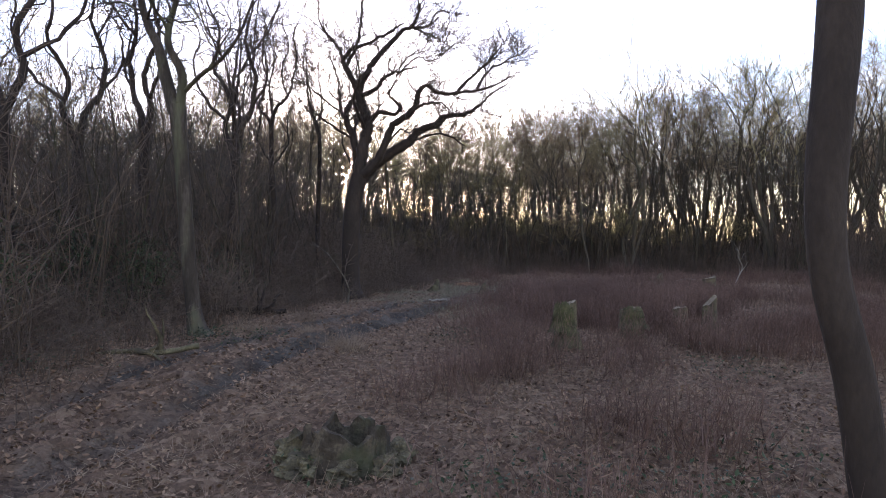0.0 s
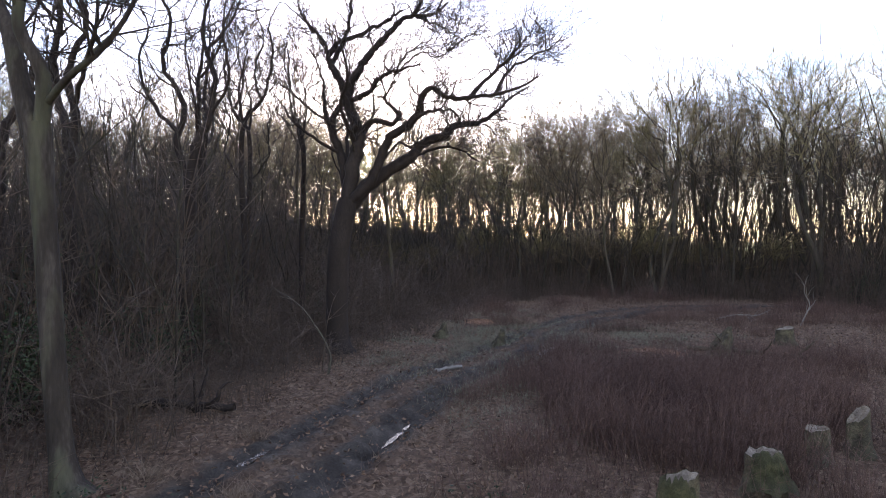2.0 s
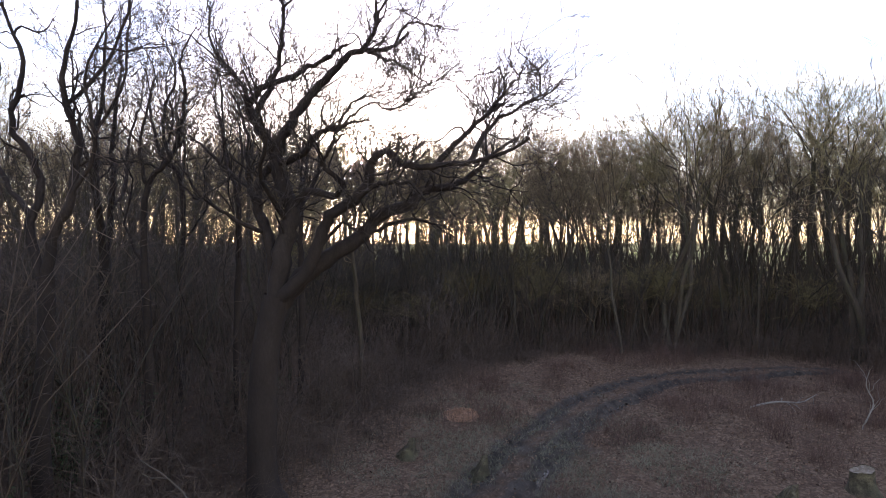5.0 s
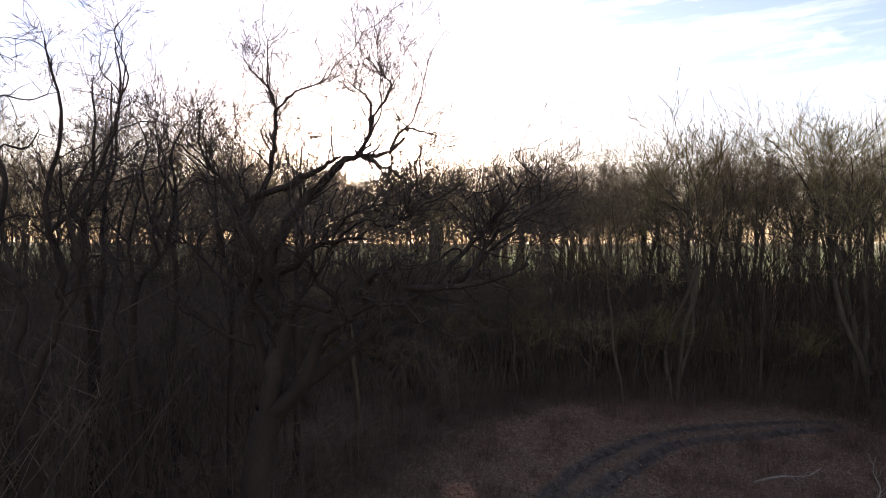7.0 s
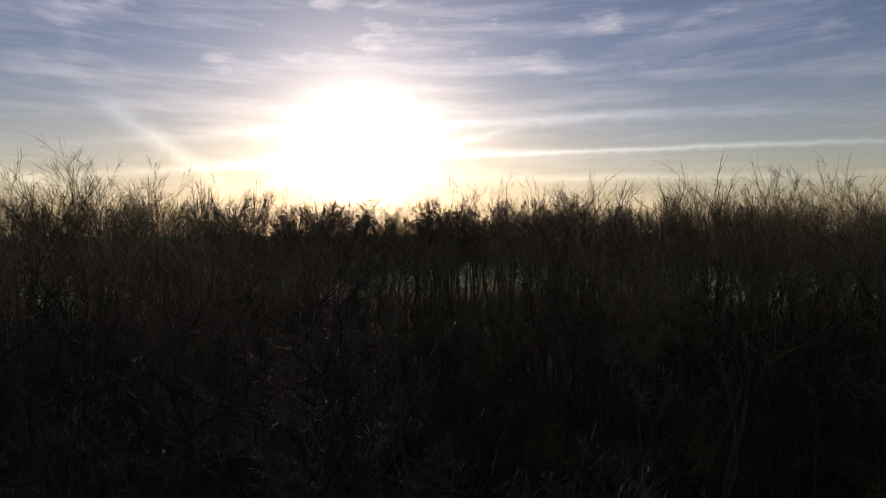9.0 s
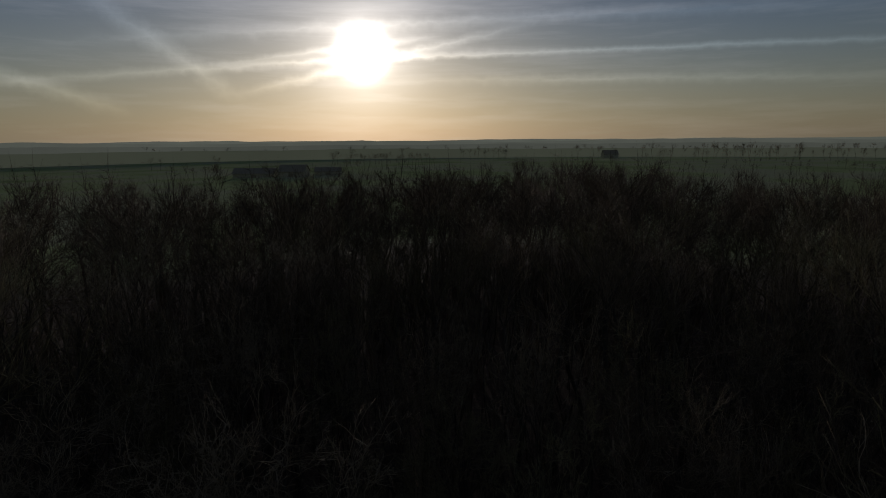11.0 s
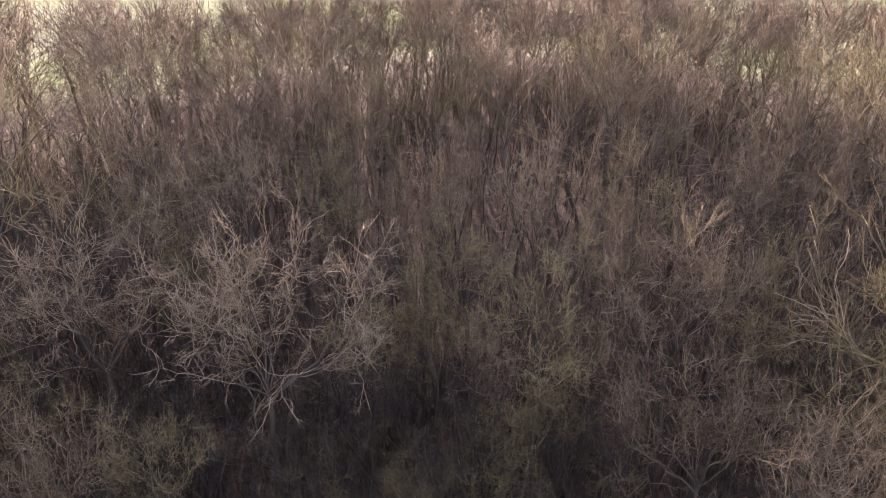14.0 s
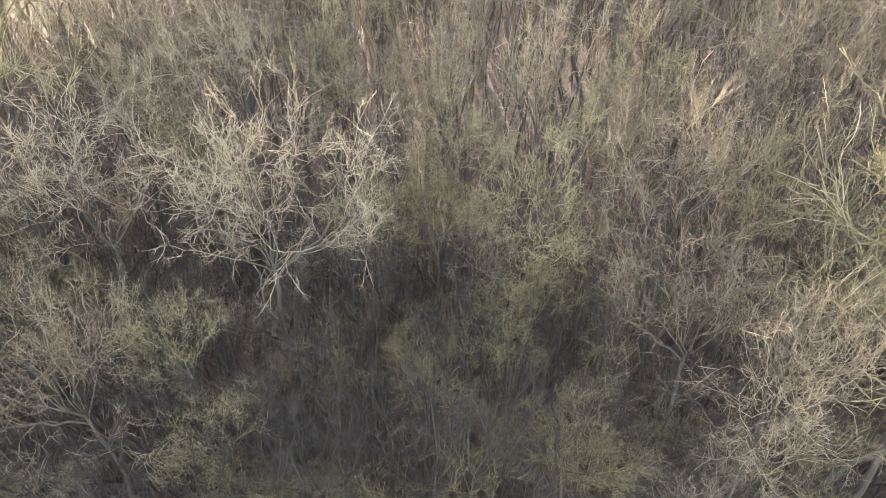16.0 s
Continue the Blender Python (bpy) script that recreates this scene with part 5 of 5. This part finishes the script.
# ======== water in the ruts ========
def water_material():
    m = bpy.data.materials.new("puddle_water")
    m.use_nodes = True
    n = Nodes(m.node_tree)
    pos = n.add("ShaderNodeTexCoord").outputs["Object"]
    b = n.add("ShaderNodeBsdfPrincipled")
    n.link(n.ramp(n.noise(pos, 9.0, 4.0), [(0.4, (0.03, 0.026, 0.022)), (0.65, (0.1, 0.085, 0.07))]), b.inputs["Base Color"])
    n.link(n.math("ADD", 0.06, n.math("MULTIPLY", n.noise(pos, 14.0, 4.0), 0.25)), b.inputs["Roughness"])
    bp = n.add("ShaderNodeBump")
    bp.inputs["Strength"].default_value, bp.inputs["Distance"].default_value = 0.15, 0.02
    n.link(n.noise(pos, 18.0, 3.0), bp.inputs["Height"])
    n.link(bp.outputs[0], b.inputs["Normal"])
    n.link(b.outputs[0], n.add("ShaderNodeOutputMaterial").inputs[0])
    return m


WATER = water_material()


def puddle(start, end, side, wide, seed):
    """A long shallow puddle in one rut, between two points along the track."""
    rng = np.random.default_rng(seed)
    line = TRACK_FINE[start:end:3]
    along = np.gradient(line, axis=0)
    along /= np.linalg.norm(along, axis=1, keepdims=True)
    mid = line + np.stack([-along[:, 1], along[:, 0]], 1) * 0.75 * side
    n = len(mid)
    half = wide * np.sin(np.linspace(0.12, math.pi - 0.12, n)) ** 0.5 * rng.uniform(0.55, 1.1, n)
    across = np.stack([-along[:, 1], along[:, 0]], 1) * half[:, None]
    z = ground_z(mid[:, 0], mid[:, 1]).mean() + 0.035
    a, b = mid - across, mid + across
    v = np.concatenate([np.column_stack([a, np.full(n, z)]), np.column_stack([b, np.full(n, z)]), np.column_stack([a, np.full(n, z - 0.1)]), np.column_stack([b, np.full(n, z - 0.1)])])
    i = np.arange(n - 1)
    f = np.concatenate([np.stack([i, i + 1, i + n + 1, i + n], 1), np.stack([i, i + 2 * n, i + 2 * n + 1, i + 1], 1), np.stack([i + n, i + n + 1, i + 3 * n + 1, i + 3 * n], 1)])
    return tagged(new("puddle", mesh_from("puddle", v, f, WATER)), "shallow muddy puddle lying in a wheel rut", "puddle", "puddles in the ruts")


for n, (start, end, side, wide) in enumerate([(190, 208, 1, 0.07), (222, 236, 1, 0.08), (246, 266, -1, 0.06), (262, 280, 1, 0.08), (296, 310, 1, 0.07), (318, 330, -1, 0.08),
                                              (344, 362, 1, 0.08), (380, 398, -1, 0.1), (412, 430, 1, 0.11), (452, 470, -1, 0.11)]):
    puddle(start, end, side, wide, n)


# ======== evergreen bushes under the trees ========
def holly(x, y, tall, wide, seed):
    rng = np.random.default_rng(seed)
    root = tagged(new("holly_bush"), "dark evergreen bush under bare trees", "bush", "evergreen bushes")
    root.empty_display_size = 0.3
    root.matrix_basis = pose(x, y, float(ground_z(x, y)))
    stems, leaves = Soup(), Soup()
    for k in range(26):
        d = np.array([*rng.normal(0, 0.55 * wide / tall, 2), 1.0])
        line = wander(rng, (*rng.normal(0, 0.15, 2), -0.1), d, tall * rng.uniform(0.5, 1.0), 6, 0.16, 0.03)
        stems.add(line, np.linspace(0.022, 0.006, 7), 4, True)
        m = 110
        i, t = rng.integers(1, 6, m), rng.uniform(0, 1, (m, 1))
        leaves.leaves(line[i] + (line[i + 1] - line[i]) * t + rng.normal(0, 0.17, (m, 3)), rng.uniform(0.025, 0.05, m), rng, 1.2)
    for name, me in (("woody_base", stems.mesh("holly_stems", BROWN_BARK)), ("foliage", leaves.mesh("holly_leaves", IVY, False))):
        new(name, me).parent = root
    return root


for n, (x, y, tall, wide) in enumerate([(-7.6, 9.4, 1.9, 1.5), (-9.2, 12.2, 2.8, 1.8), (-7.4, 14.6, 2.4, 1.7), (-9.6, 16.8, 3.4, 2.0), (-6.9, 18.6, 2.2, 1.5), (-8.2, 23.4, 3.0, 1.9),
                                        (-12.6, 15.0, 3.2, 2.0), (-5.6, 29.6, 2.2, 1.6), (-12.0, 20.4, 3.4, 2.0), (21.6, 36.5, 2.4, 1.8)]):
    holly(x, y, tall, wide, 60 + n)


# ======== stumps, logs and fallen branches ========
def part(name, me, parent, label=""):
    ob = new(name, me)
    ob.parent = parent
    return tagged(ob, label) if label else ob


def thing(name, label, category, x, y, turn=0.0, group="", z=None):
    root = new(name)
    root.empty_display_size = 0.2
    root.matrix_basis = pose(x, y, float(ground_z(x, y)) if z is None else z, 0, 0, turn)
    return tagged(root, label, category, group)


def stump(x, y, tall, r, seed, label, slant=0.12, top_mat=None, moss=0.0):
    rng = np.random.default_rng(seed)
    root = thing("tree_stump", label, "stump", x, y, group="cut stumps")
    sides, rows = 18, 9
    ang = np.arange(sides) * 2 * math.pi / sides
    ripple = 1 + 0.12 * np.sin(ang * 3 + seed) + 0.07 * np.sin(ang * 5 + 2 * seed)
    verts = []
    for k in range(rows):
        f = k / (rows - 1)
        flare = 1 + 0.65 * (1 - f) ** 4 * (1 + 0.5 * np.sin(ang * 4 + seed))
        rr = r * ripple * flare * (1 - 0.08 * f) * (1 + rng.normal(0, 0.025, sides))
        zz = -0.1 + (tall + 0.1) * f + slant * r * f * np.cos(ang) + (rng.normal(0, 0.05 * r + 0.004, sides) if k == rows - 1 else 0)
        verts.append(np.stack([rr * np.cos(ang), rr * np.sin(ang), zz], 1))
    v = np.concatenate(verts)
    i = (np.arange(rows - 1)[:, None] * sides + np.arange(sides)).ravel()
    j = (np.arange(rows - 1)[:, None] * sides + (np.arange(sides) + 1) % sides).ravel()
    part("bark", mesh_from("stump_bark", v, np.stack([i, j, j + sides, i + sides], 1), MOSSY, True), root)
    rim = verts[-1] * np.array([0.97, 0.97, 1.0]) - np.array([0, 0, 0.006])
    inner = rim * np.array([0.55, 0.55, 1.0]) + np.array([0, 0, -0.02]) + rng.normal(0, 0.008, rim.shape)
    top = np.concatenate([rim, inner, [inner.mean(0)]])
    k, kk = np.arange(sides), (np.arange(sides) + 1) % sides
    faces = [list(f) for f in np.stack([k, kk, kk + sides, k + sides], 1)] + [[a + sides, b + sides, 2 * sides] for a, b in zip(k, kk)]
    if moss:
        a, f = np.meshgrid(np.linspace(moss - 1.3, moss + 1.3, 15), np.linspace(0, 1, 8))
        lump = np.array([noise.noise((math.cos(p) * 4 + seed, math.sin(p) * 4, q * 4)) for p, q in zip(a.ravel(), f.ravel())])
        edge = np.sin(np.clip((a.ravel() - moss + 1.3) / 2.6, 0, 1) * math.pi) ** 0.5
        rr = r * (1.02 + (0.2 + 0.3 * lump) * edge) * (1 + 0.5 * (1 - f.ravel()) ** 4) * (1 - 0.35 * np.clip(f.ravel() - 0.8, 0, 1) / 0.2)
        zz = tall * (0.35 + 0.67 * f.ravel()) - 0.1 * lump + 0.05 * edge * (f.ravel() > 0.75)
        i = (np.arange(7)[:, None] * 15 + np.arange(14)).ravel()
        part("moss", mesh_from("stump_moss", np.stack([rr * np.cos(a.ravel()), rr * np.sin(a.ravel()), zz], 1), np.stack([i, i + 1, i + 16, i + 15], 1), MOSS, True), root, "bright green moss")
    part("cut_face", mesh_from("stump_top", top, faces, top_mat or CUT_WOOD), root, "" if top_mat else "pale sawn top")
    return root


stump(2.1, 10.5, 0.72, 0.185, 2, "tall mossy sawn stump among dead stalks", 0.5, moss=4.2)
stump(3.65, 11.9, 0.55, 0.22, 3, "low mossy sawn stump with pale top", moss=5.0)
stump(5.95, 13.6, 0.6, 0.16, 5, "weathered pale-topped stump among stalks", 0.8)
stump(7.4, 21.3, 0.5, 0.28, 7, "dark broad old stump in the clearing", 1.0, MOSSY)
stump(5.15, 13.3, 0.5, 0.17, 9, "low weathered stump among stalks")
stump(9.95, 22.8, 0.5, 0.26, 11, "broad sawn stump with pale top", 0.2)
stump(-0.4, 25.6, 0.3, 0.26, 12, "dark low stump beside the track", 0.9, MOSSY)
stump(1.48, 24.5, 0.3, 0.25, 14, "dark low stump beside the track", 1.2, MOSSY)


def hollow_stump(x, y):
    """Rotten stump: a broken ring of wood with a dark hollow, and mossy lumps round its foot."""
    root = thing("rotten_stump", "rotten hollow stump with a jagged rim and moss", "stump", x, y)
    sides, rows = 44, 7
    bm = bmesh.new()
    rings = []
    for inner in (0, 1):
        for k in (range(rows) if not inner else range(rows - 1, -1, -1)):
            f, ring = k / (rows - 1), []
            for n in range(sides):
                a = 2 * math.pi * n / sides
                c = Vector((math.cos(a), math.sin(a), 0))
                tall = 0.24 + 0.15 * max(0.0, noise.noise(c * 1.6 + Vector((4, 1, 0))) + 0.28) + 0.13 * noise.noise(c * 6 + Vector((0, 2, 7)))
                wide = (0.36 - 0.05 * f) * (1 + 0.2 * noise.noise(c * 2.1) + 0.3 * (1 - f) ** 3 * (0.6 + noise.noise(c * 3 + Vector((9, 0, 0)))))
                wide -= inner * (0.05 + 0.05 * (1 - f) + 0.02 * noise.noise(c * 5 + Vector((0, 0, f * 4))))
                p = c * wide * (1 + 0.07 * noise.noise(c * 7 + Vector((0, 0, f * 5))))
                ring.append(bm.verts.new((p.x * 1.15, p.y * 0.85, -0.06 + (tall + 0.06) * f)))
            rings.append(ring)
    for one, two in zip(rings[:-1], rings[1:]):
        for n in range(sides):
            bm.faces.new((one[n], one[(n + 1) % sides], two[(n + 1) % sides], two[n]))
    me = bpy.data.meshes.new("rim")
    bm.to_mesh(me)
    bm.free()
    me.materials.append(ROTTEN)
    part("rim", me, root, "jagged ring of rotten wood")
    for a, r, tall, wide in [(0.2, 0.4, 0.2, 0.17), (1.6, 0.34, 0.14, 0.16), (2.9, 0.46, 0.24, 0.19), (3.9, 0.42, 0.18, 0.2), (4.8, 0.34, 0.14, 0.18), (5.6, 0.42, 0.17, 0.15)]:
        bm = bmesh.new()
        bmesh.ops.create_icosphere(bm, subdivisions=4, radius=1.0)
        for v in bm.verts:
            n = noise.noise(v.co * 1.7 + Vector((a * 3, r * 9, 0))) * 0.55 + noise.noise(v.co * 5 + Vector((a, 0, 3))) * 0.3 + noise.noise(v.co * 14 + Vector((a, 5, 3))) * 0.14
            v.co *= 1 + n
            v.co = Vector((v.co.x * wide, v.co.y * wide * 0.8, max(v.co.z, -0.5) * tall * 0.7 + tall * 0.2))
        me = bpy.data.meshes.new("mossy_lump")
        bm.to_mesh(me)
        bm.free()
        me.materials.append(MOSSY)
        part("mossy_lump", me, root, "rotten lump covered with moss").matrix_basis = pose(r * math.cos(a), r * math.sin(a) * 0.75, 0, 0, 0, math.degrees(a))
    return root


hollow_stump(-0.84, 5.25)


def fallen(name, label, points, r0, r1, x, y, mat, twigs=0, seed=1):
    """A log or branch along points, with side branches."""
    rng = np.random.default_rng(seed)
    root = thing(name, label, "fallen wood", x, y)
    soup = Soup()
    pts = smooth_line(points, 5)
    pts[1:-1] += rng.normal(0, r0 * 0.16, pts[1:-1].shape)
    soup.add(pts, np.linspace(r0, r1, len(pts)) * (1 + rng.normal(0, 0.07, len(pts))), 10, r1 < 0.02)
    part("stem", soup.mesh("fallen_stem", mat), root)
    if twigs:
        for k in range(twigs):
            side = Soup()
            j = int(rng.uniform(0.3, 0.95) * (len(pts) - 1))
            line = wander(rng, pts[j], unit(pts[j + 1] - pts[j]) + rng.normal(0, 0.7, 3) + np.array([0, 0, 0.5]), rng.uniform(0.3, 0.9), 4, 0.35, 0.02)
            side.add(line, np.linspace(max(r1, r0 * 0.4), 0.005, 5), 4, True)
            part("side_branch", side.mesh("side_branch", mat), root)
    return root


fallen("dead_branch", "pale dead branch standing up from the ground", [(-0.1, 0, -0.05), (0.1, 0, 0.4), (0.25, 0, 0.8), (0.1, 0.1, 1.3), (0.2, 0.1, 1.7)], 0.028, 0.01, 13.3, 27.6, DEAD_WOOD, 7, 2)
fallen("fallen_log", "pale barkless log lying beside the track", [(-0.45, -0.7, 0.05), (0, 0, 0.08), (0.4, 0.65, 0.07)], 0.06, 0.05, 2.75, 21.8, DEAD_WOOD, 0, 3)
fallen("fallen_log", "pale barkless log lying in the rut", [(-0.35, -0.3, 0.04), (0, 0, 0.06), (0.3, 0.25, 0.05)], 0.05, 0.04, -0.1, 19.4, DEAD_WOOD, 0, 4)
fallen("fallen_branch", "crooked dead branch arching beside the oak", [(0.35, 0, 0.0), (0.4, 0, 0.5), (0.1, 0, 1.1), (-0.4, 0.1, 1.7), (-1.1, 0.2, 2.1)], 0.035, 0.01, -3.35, 19.05, BARK, 5, 5)
fallen("fallen_branch", "grey dead branch on the dead leaves", [(-0.8, 0, 0.03), (-0.3, 0.1, 0.06), (0.2, 0.0, 0.05), (0.7, 0.2, 0.12)], 0.03, 0.05, -4.5, 9.3, MOSSY, 3, 6)
fallen("fallen_log", "dark mossy log at the wood's edge", [(-1.2, 0.2, 0.12), (-0.3, 0, 0.16), (0.9, -0.1, 0.12)], 0.09, 0.06, -4.9, 15.6, BROWN_BARK, 9, 7)
fallen("fallen_log", "dark log lying across the clearing", [(-1.3, 1.0, 0.08), (0, 0.1, 0.1), (1.3, -0.9, 0.07)], 0.07, 0.05, 8.0, 20.9, MOSSY, 4, 9)
fallen("fallen_branch", "thin dead branch among the stalks", [(-1.2, 0, 0.1), (-0.3, 0, 0.3), (0.6, 0.1, 0.25), (1.3, 0.3, 0.5)], 0.04, 0.012, 12.5, 30.5, DEAD_WOOD, 6, 10)


def chip_heap(x, y, wide, deep, seed):
    rng = np.random.default_rng(seed)
    soup = Soup()
    m = 900
    a, r = rng.uniform(0, 6.28, m), np.sqrt(rng.uniform(0, 1, m))
    px, py = r * np.cos(a) * wide, r * np.sin(a) * deep
    soup.leaves(np.stack([px, py, 0.02 + 0.14 * (1 - r) * rng.uniform(0.3, 1, m)], 1), rng.uniform(0.03, 0.08, m), rng, 0.6)
    ob = new("wood_chips", soup.mesh("wood_chips", SAWDUST, False))
    ob.matrix_basis = pose(x, y, float(ground_z(x, y)))
    return tagged(ob, "orange-brown heap of fresh wood chips", "wood chips", kind="stuff")


chip_heap(1.15, 29.6, 0.6, 0.9, 1)
chip_heap(5.5, 21.4, 0.95, 0.7, 2)


# ======== far country ========
def barn(x, y, length, depth, eaves, ridge, turn, label, mat_wall, name="barn", category="barn"):
    root = thing(name, label, category, x, y, turn, z=float(ground_z(x, y)) - 0.3)
    a, b = length / 2, depth / 2
    v = [(-a, -b, 0), (a, -b, 0), (a, b, 0), (-a, b, 0), (-a, -b, eaves), (a, -b, eaves), (a, b, eaves), (-a, b, eaves), (-a, 0, ridge - 0.2), (a, 0, ridge - 0.2)]
    part("wall", mesh_from("barn_wall", v, [(0, 1, 5, 4), (1, 2, 6, 9, 5), (2, 3, 7, 6), (3, 0, 4, 8, 7)], mat_wall), root)
    o, t = 0.6, 0.25
    r = []
    for s in (-1, 1):
        r += [(-a - o, s * (b + o), eaves - 0.3), (a + o, s * (b + o), eaves - 0.3), (a + o, 0, ridge), (-a - o, 0, ridge)]
    r += [(p[0], p[1], p[2] + t) for p in r]
    f = [(0, 1, 2, 3), (4, 5, 6, 7), (8, 9, 10, 11), (12, 13, 14, 15), (0, 1, 9, 8), (4, 5, 13, 12), (0, 3, 11, 8), (1, 2, 10, 9), (4, 7, 15, 12), (5, 6, 14, 13)]
    part("roof", mesh_from("barn_roof", r, f, ROOF), root)
    d = [(-1.8, -b - 0.06, 0), (1.8, -b - 0.06, 0), (1.8, -b - 0.06, eaves * 0.75), (-1.8, -b - 0.06, eaves * 0.75)]
    d += [(p[0], p[1] + 0.05, p[2]) for p in d]
    part("door", mesh_from("barn_door", d, [(0, 1, 2, 3), (0, 4, 5, 1), (1, 5, 6, 2), (2, 6, 7, 3), (3, 7, 4, 0)], ROOF), root)
    return root


barn(-138, 456, 28, 12, 3.0, 6.5, 4, "long low farm barn with a grey roof", BRICK)
barn(-110, 452, 18, 13, 4.0, 8.5, -6, "tall farm barn with a grey roof", BRICK)
barn(-90, 470, 18, 9, 3.0, 5.5, 8, "low farm shed with a grey roof", BRICK)
barn(191, 793, 18, 10, 5.0, 10.0, 10, "lone farmhouse with a grey roof", BRICK, "farmhouse", "house")
barn(528, 872, 10, 8, 5.0, 8.0, -20, "small white house far across the fields", WHITE, "white_house", "house")
barn(545, 872, 8, 8, 5.0, 8.0, -20, "small white house far across the fields", WHITE, "white_house", "house")


def field_tree(kind, x, y, scale):
    tree_thing(KINDS[kind]["mid"], "lone bare tree standing in the fields", spot(x, y, scale, x % 360), "trees in the fields", "field_tree")


for kind, x, y, scale in [(5, -166, 392, 0.85), (2, -300, 635, 0.9), (5, -292, 636, 0.9), (5, 232, 560, 1.0), (2, -205, 560, 1.0), (5, 300, 640, 0.9)]:
    field_tree(kind, x, y, scale)


def copse(name, label, spots):
    soup = Soup()
    for n, (x, y, size) in enumerate(spots):
        for me in KINDS[(0, 2, 5)[n % 3]]["far"]:
            soup.joined(me, spot(x, y, size, n * 57.0))
    return tagged(new(name, soup.mesh(name, TWIG)), label, "trees", kind="stuff")


rng = np.random.default_rng(41)
line = lambda x0, y0, x1, y1, n, s: [(x0 + (x1 - x0) * t + rng.normal(0, 4), y0 + (y1 - y0) * t + rng.normal(0, 4), s * rng.uniform(0.7, 1.1)) for t in np.linspace(0, 1, n)]
copse("farm_trees", "clump of bare trees beside the barns", line(-172, 430, -150, 428, 14, 0.7) + line(-84, 505, -20, 600, 16, 0.9))
copse("far_woods", "distant bare woods beyond the fields", [(x, y, rng.uniform(0.9, 1.25)) for x0, y0, dx, dy, n in [(330, 700, 90, 50, 26), (470, 820, 120, 40, 24), (560, 1000, 160, 40, 22), (260, 980, 120, 30, 16), (40, 1020, 110, 25, 14), (-330, 1060, 150, 30, 16)]
                                                                          for x, y in zip(x0 + rng.normal(0, dx, n), y0 + rng.normal(0, dy, n))])
copse("far_copse", "bare copse in the fields", line(10, 800, 70, 790, 14, 1.0) + line(-140, 700, -60, 690, 14, 1.0))
copse("field_hedge", "bare hedge and trees along a field edge", line(-480, 675, -370, 745, 14, 0.5) + line(140, 400, 245, 388, 14, 0.5) + line(170, 585, 410, 630, 24, 0.8) + line(-330, 450, -190, 402, 12, 0.35) + line(190, 505, 290, 447, 12, 0.4))


def ridge(name, distance, low, rise, thick, mat, seed):
    """A far line of hills and woods, beyond all the fields."""
    az = np.radians(np.arange(-60, 60.1, 0.25))
    top = np.array([low + rise * noise.noise((a * 4.0 + seed, seed, 0)) + rise * 0.25 * noise.noise((a * 30 + seed, 1, 0)) + thick * max(0.0, noise.noise((a * 9, seed, 4))) *
                    (0.7 + 0.6 * noise.noise((a * 260, seed, 2))) for a in az])
    x, y = distance * np.sin(az), distance * np.cos(az) + 30
    n = len(az)
    v = np.concatenate([np.stack([x, y, np.full(n, -40.0)], 1), np.stack([x, y, top], 1), np.stack([x * 1.03, y * 1.03, np.full(n, -40.0)], 1)])
    i = np.arange(n - 1)
    f = np.concatenate([np.stack([i, i + 1, i + n + 1, i + n], 1), np.stack([i + n, i + n + 1, i + 2 * n + 1, i + 2 * n], 1)])
    return tagged(new(name, mesh_from(name, v, f, mat)), "far hills and fields glowing with painted haze", "hills", kind="structure")


# self-glowing bands, brighter with distance: the haze is put into their colour
ridge("backdrop_fields", 900.0, 10.5, 2.0, 2.5, haze_material("field_haze_glow", (0.9, 1.0, 0.66), 0.19), 5.0)
ridge("backdrop_near", 1500.0, 13.5, 4.0, 4.0, HAZE_HILL[0], 3.0)
ridge("backdrop_middle", 2300.0, 20.0, 7.0, 6.0, HAZE_HILL[1], 7.0)
ridge("backdrop_far", 3600.0, 26.0, 14.0, 7.0, HAZE_HILL[2], 11.0)
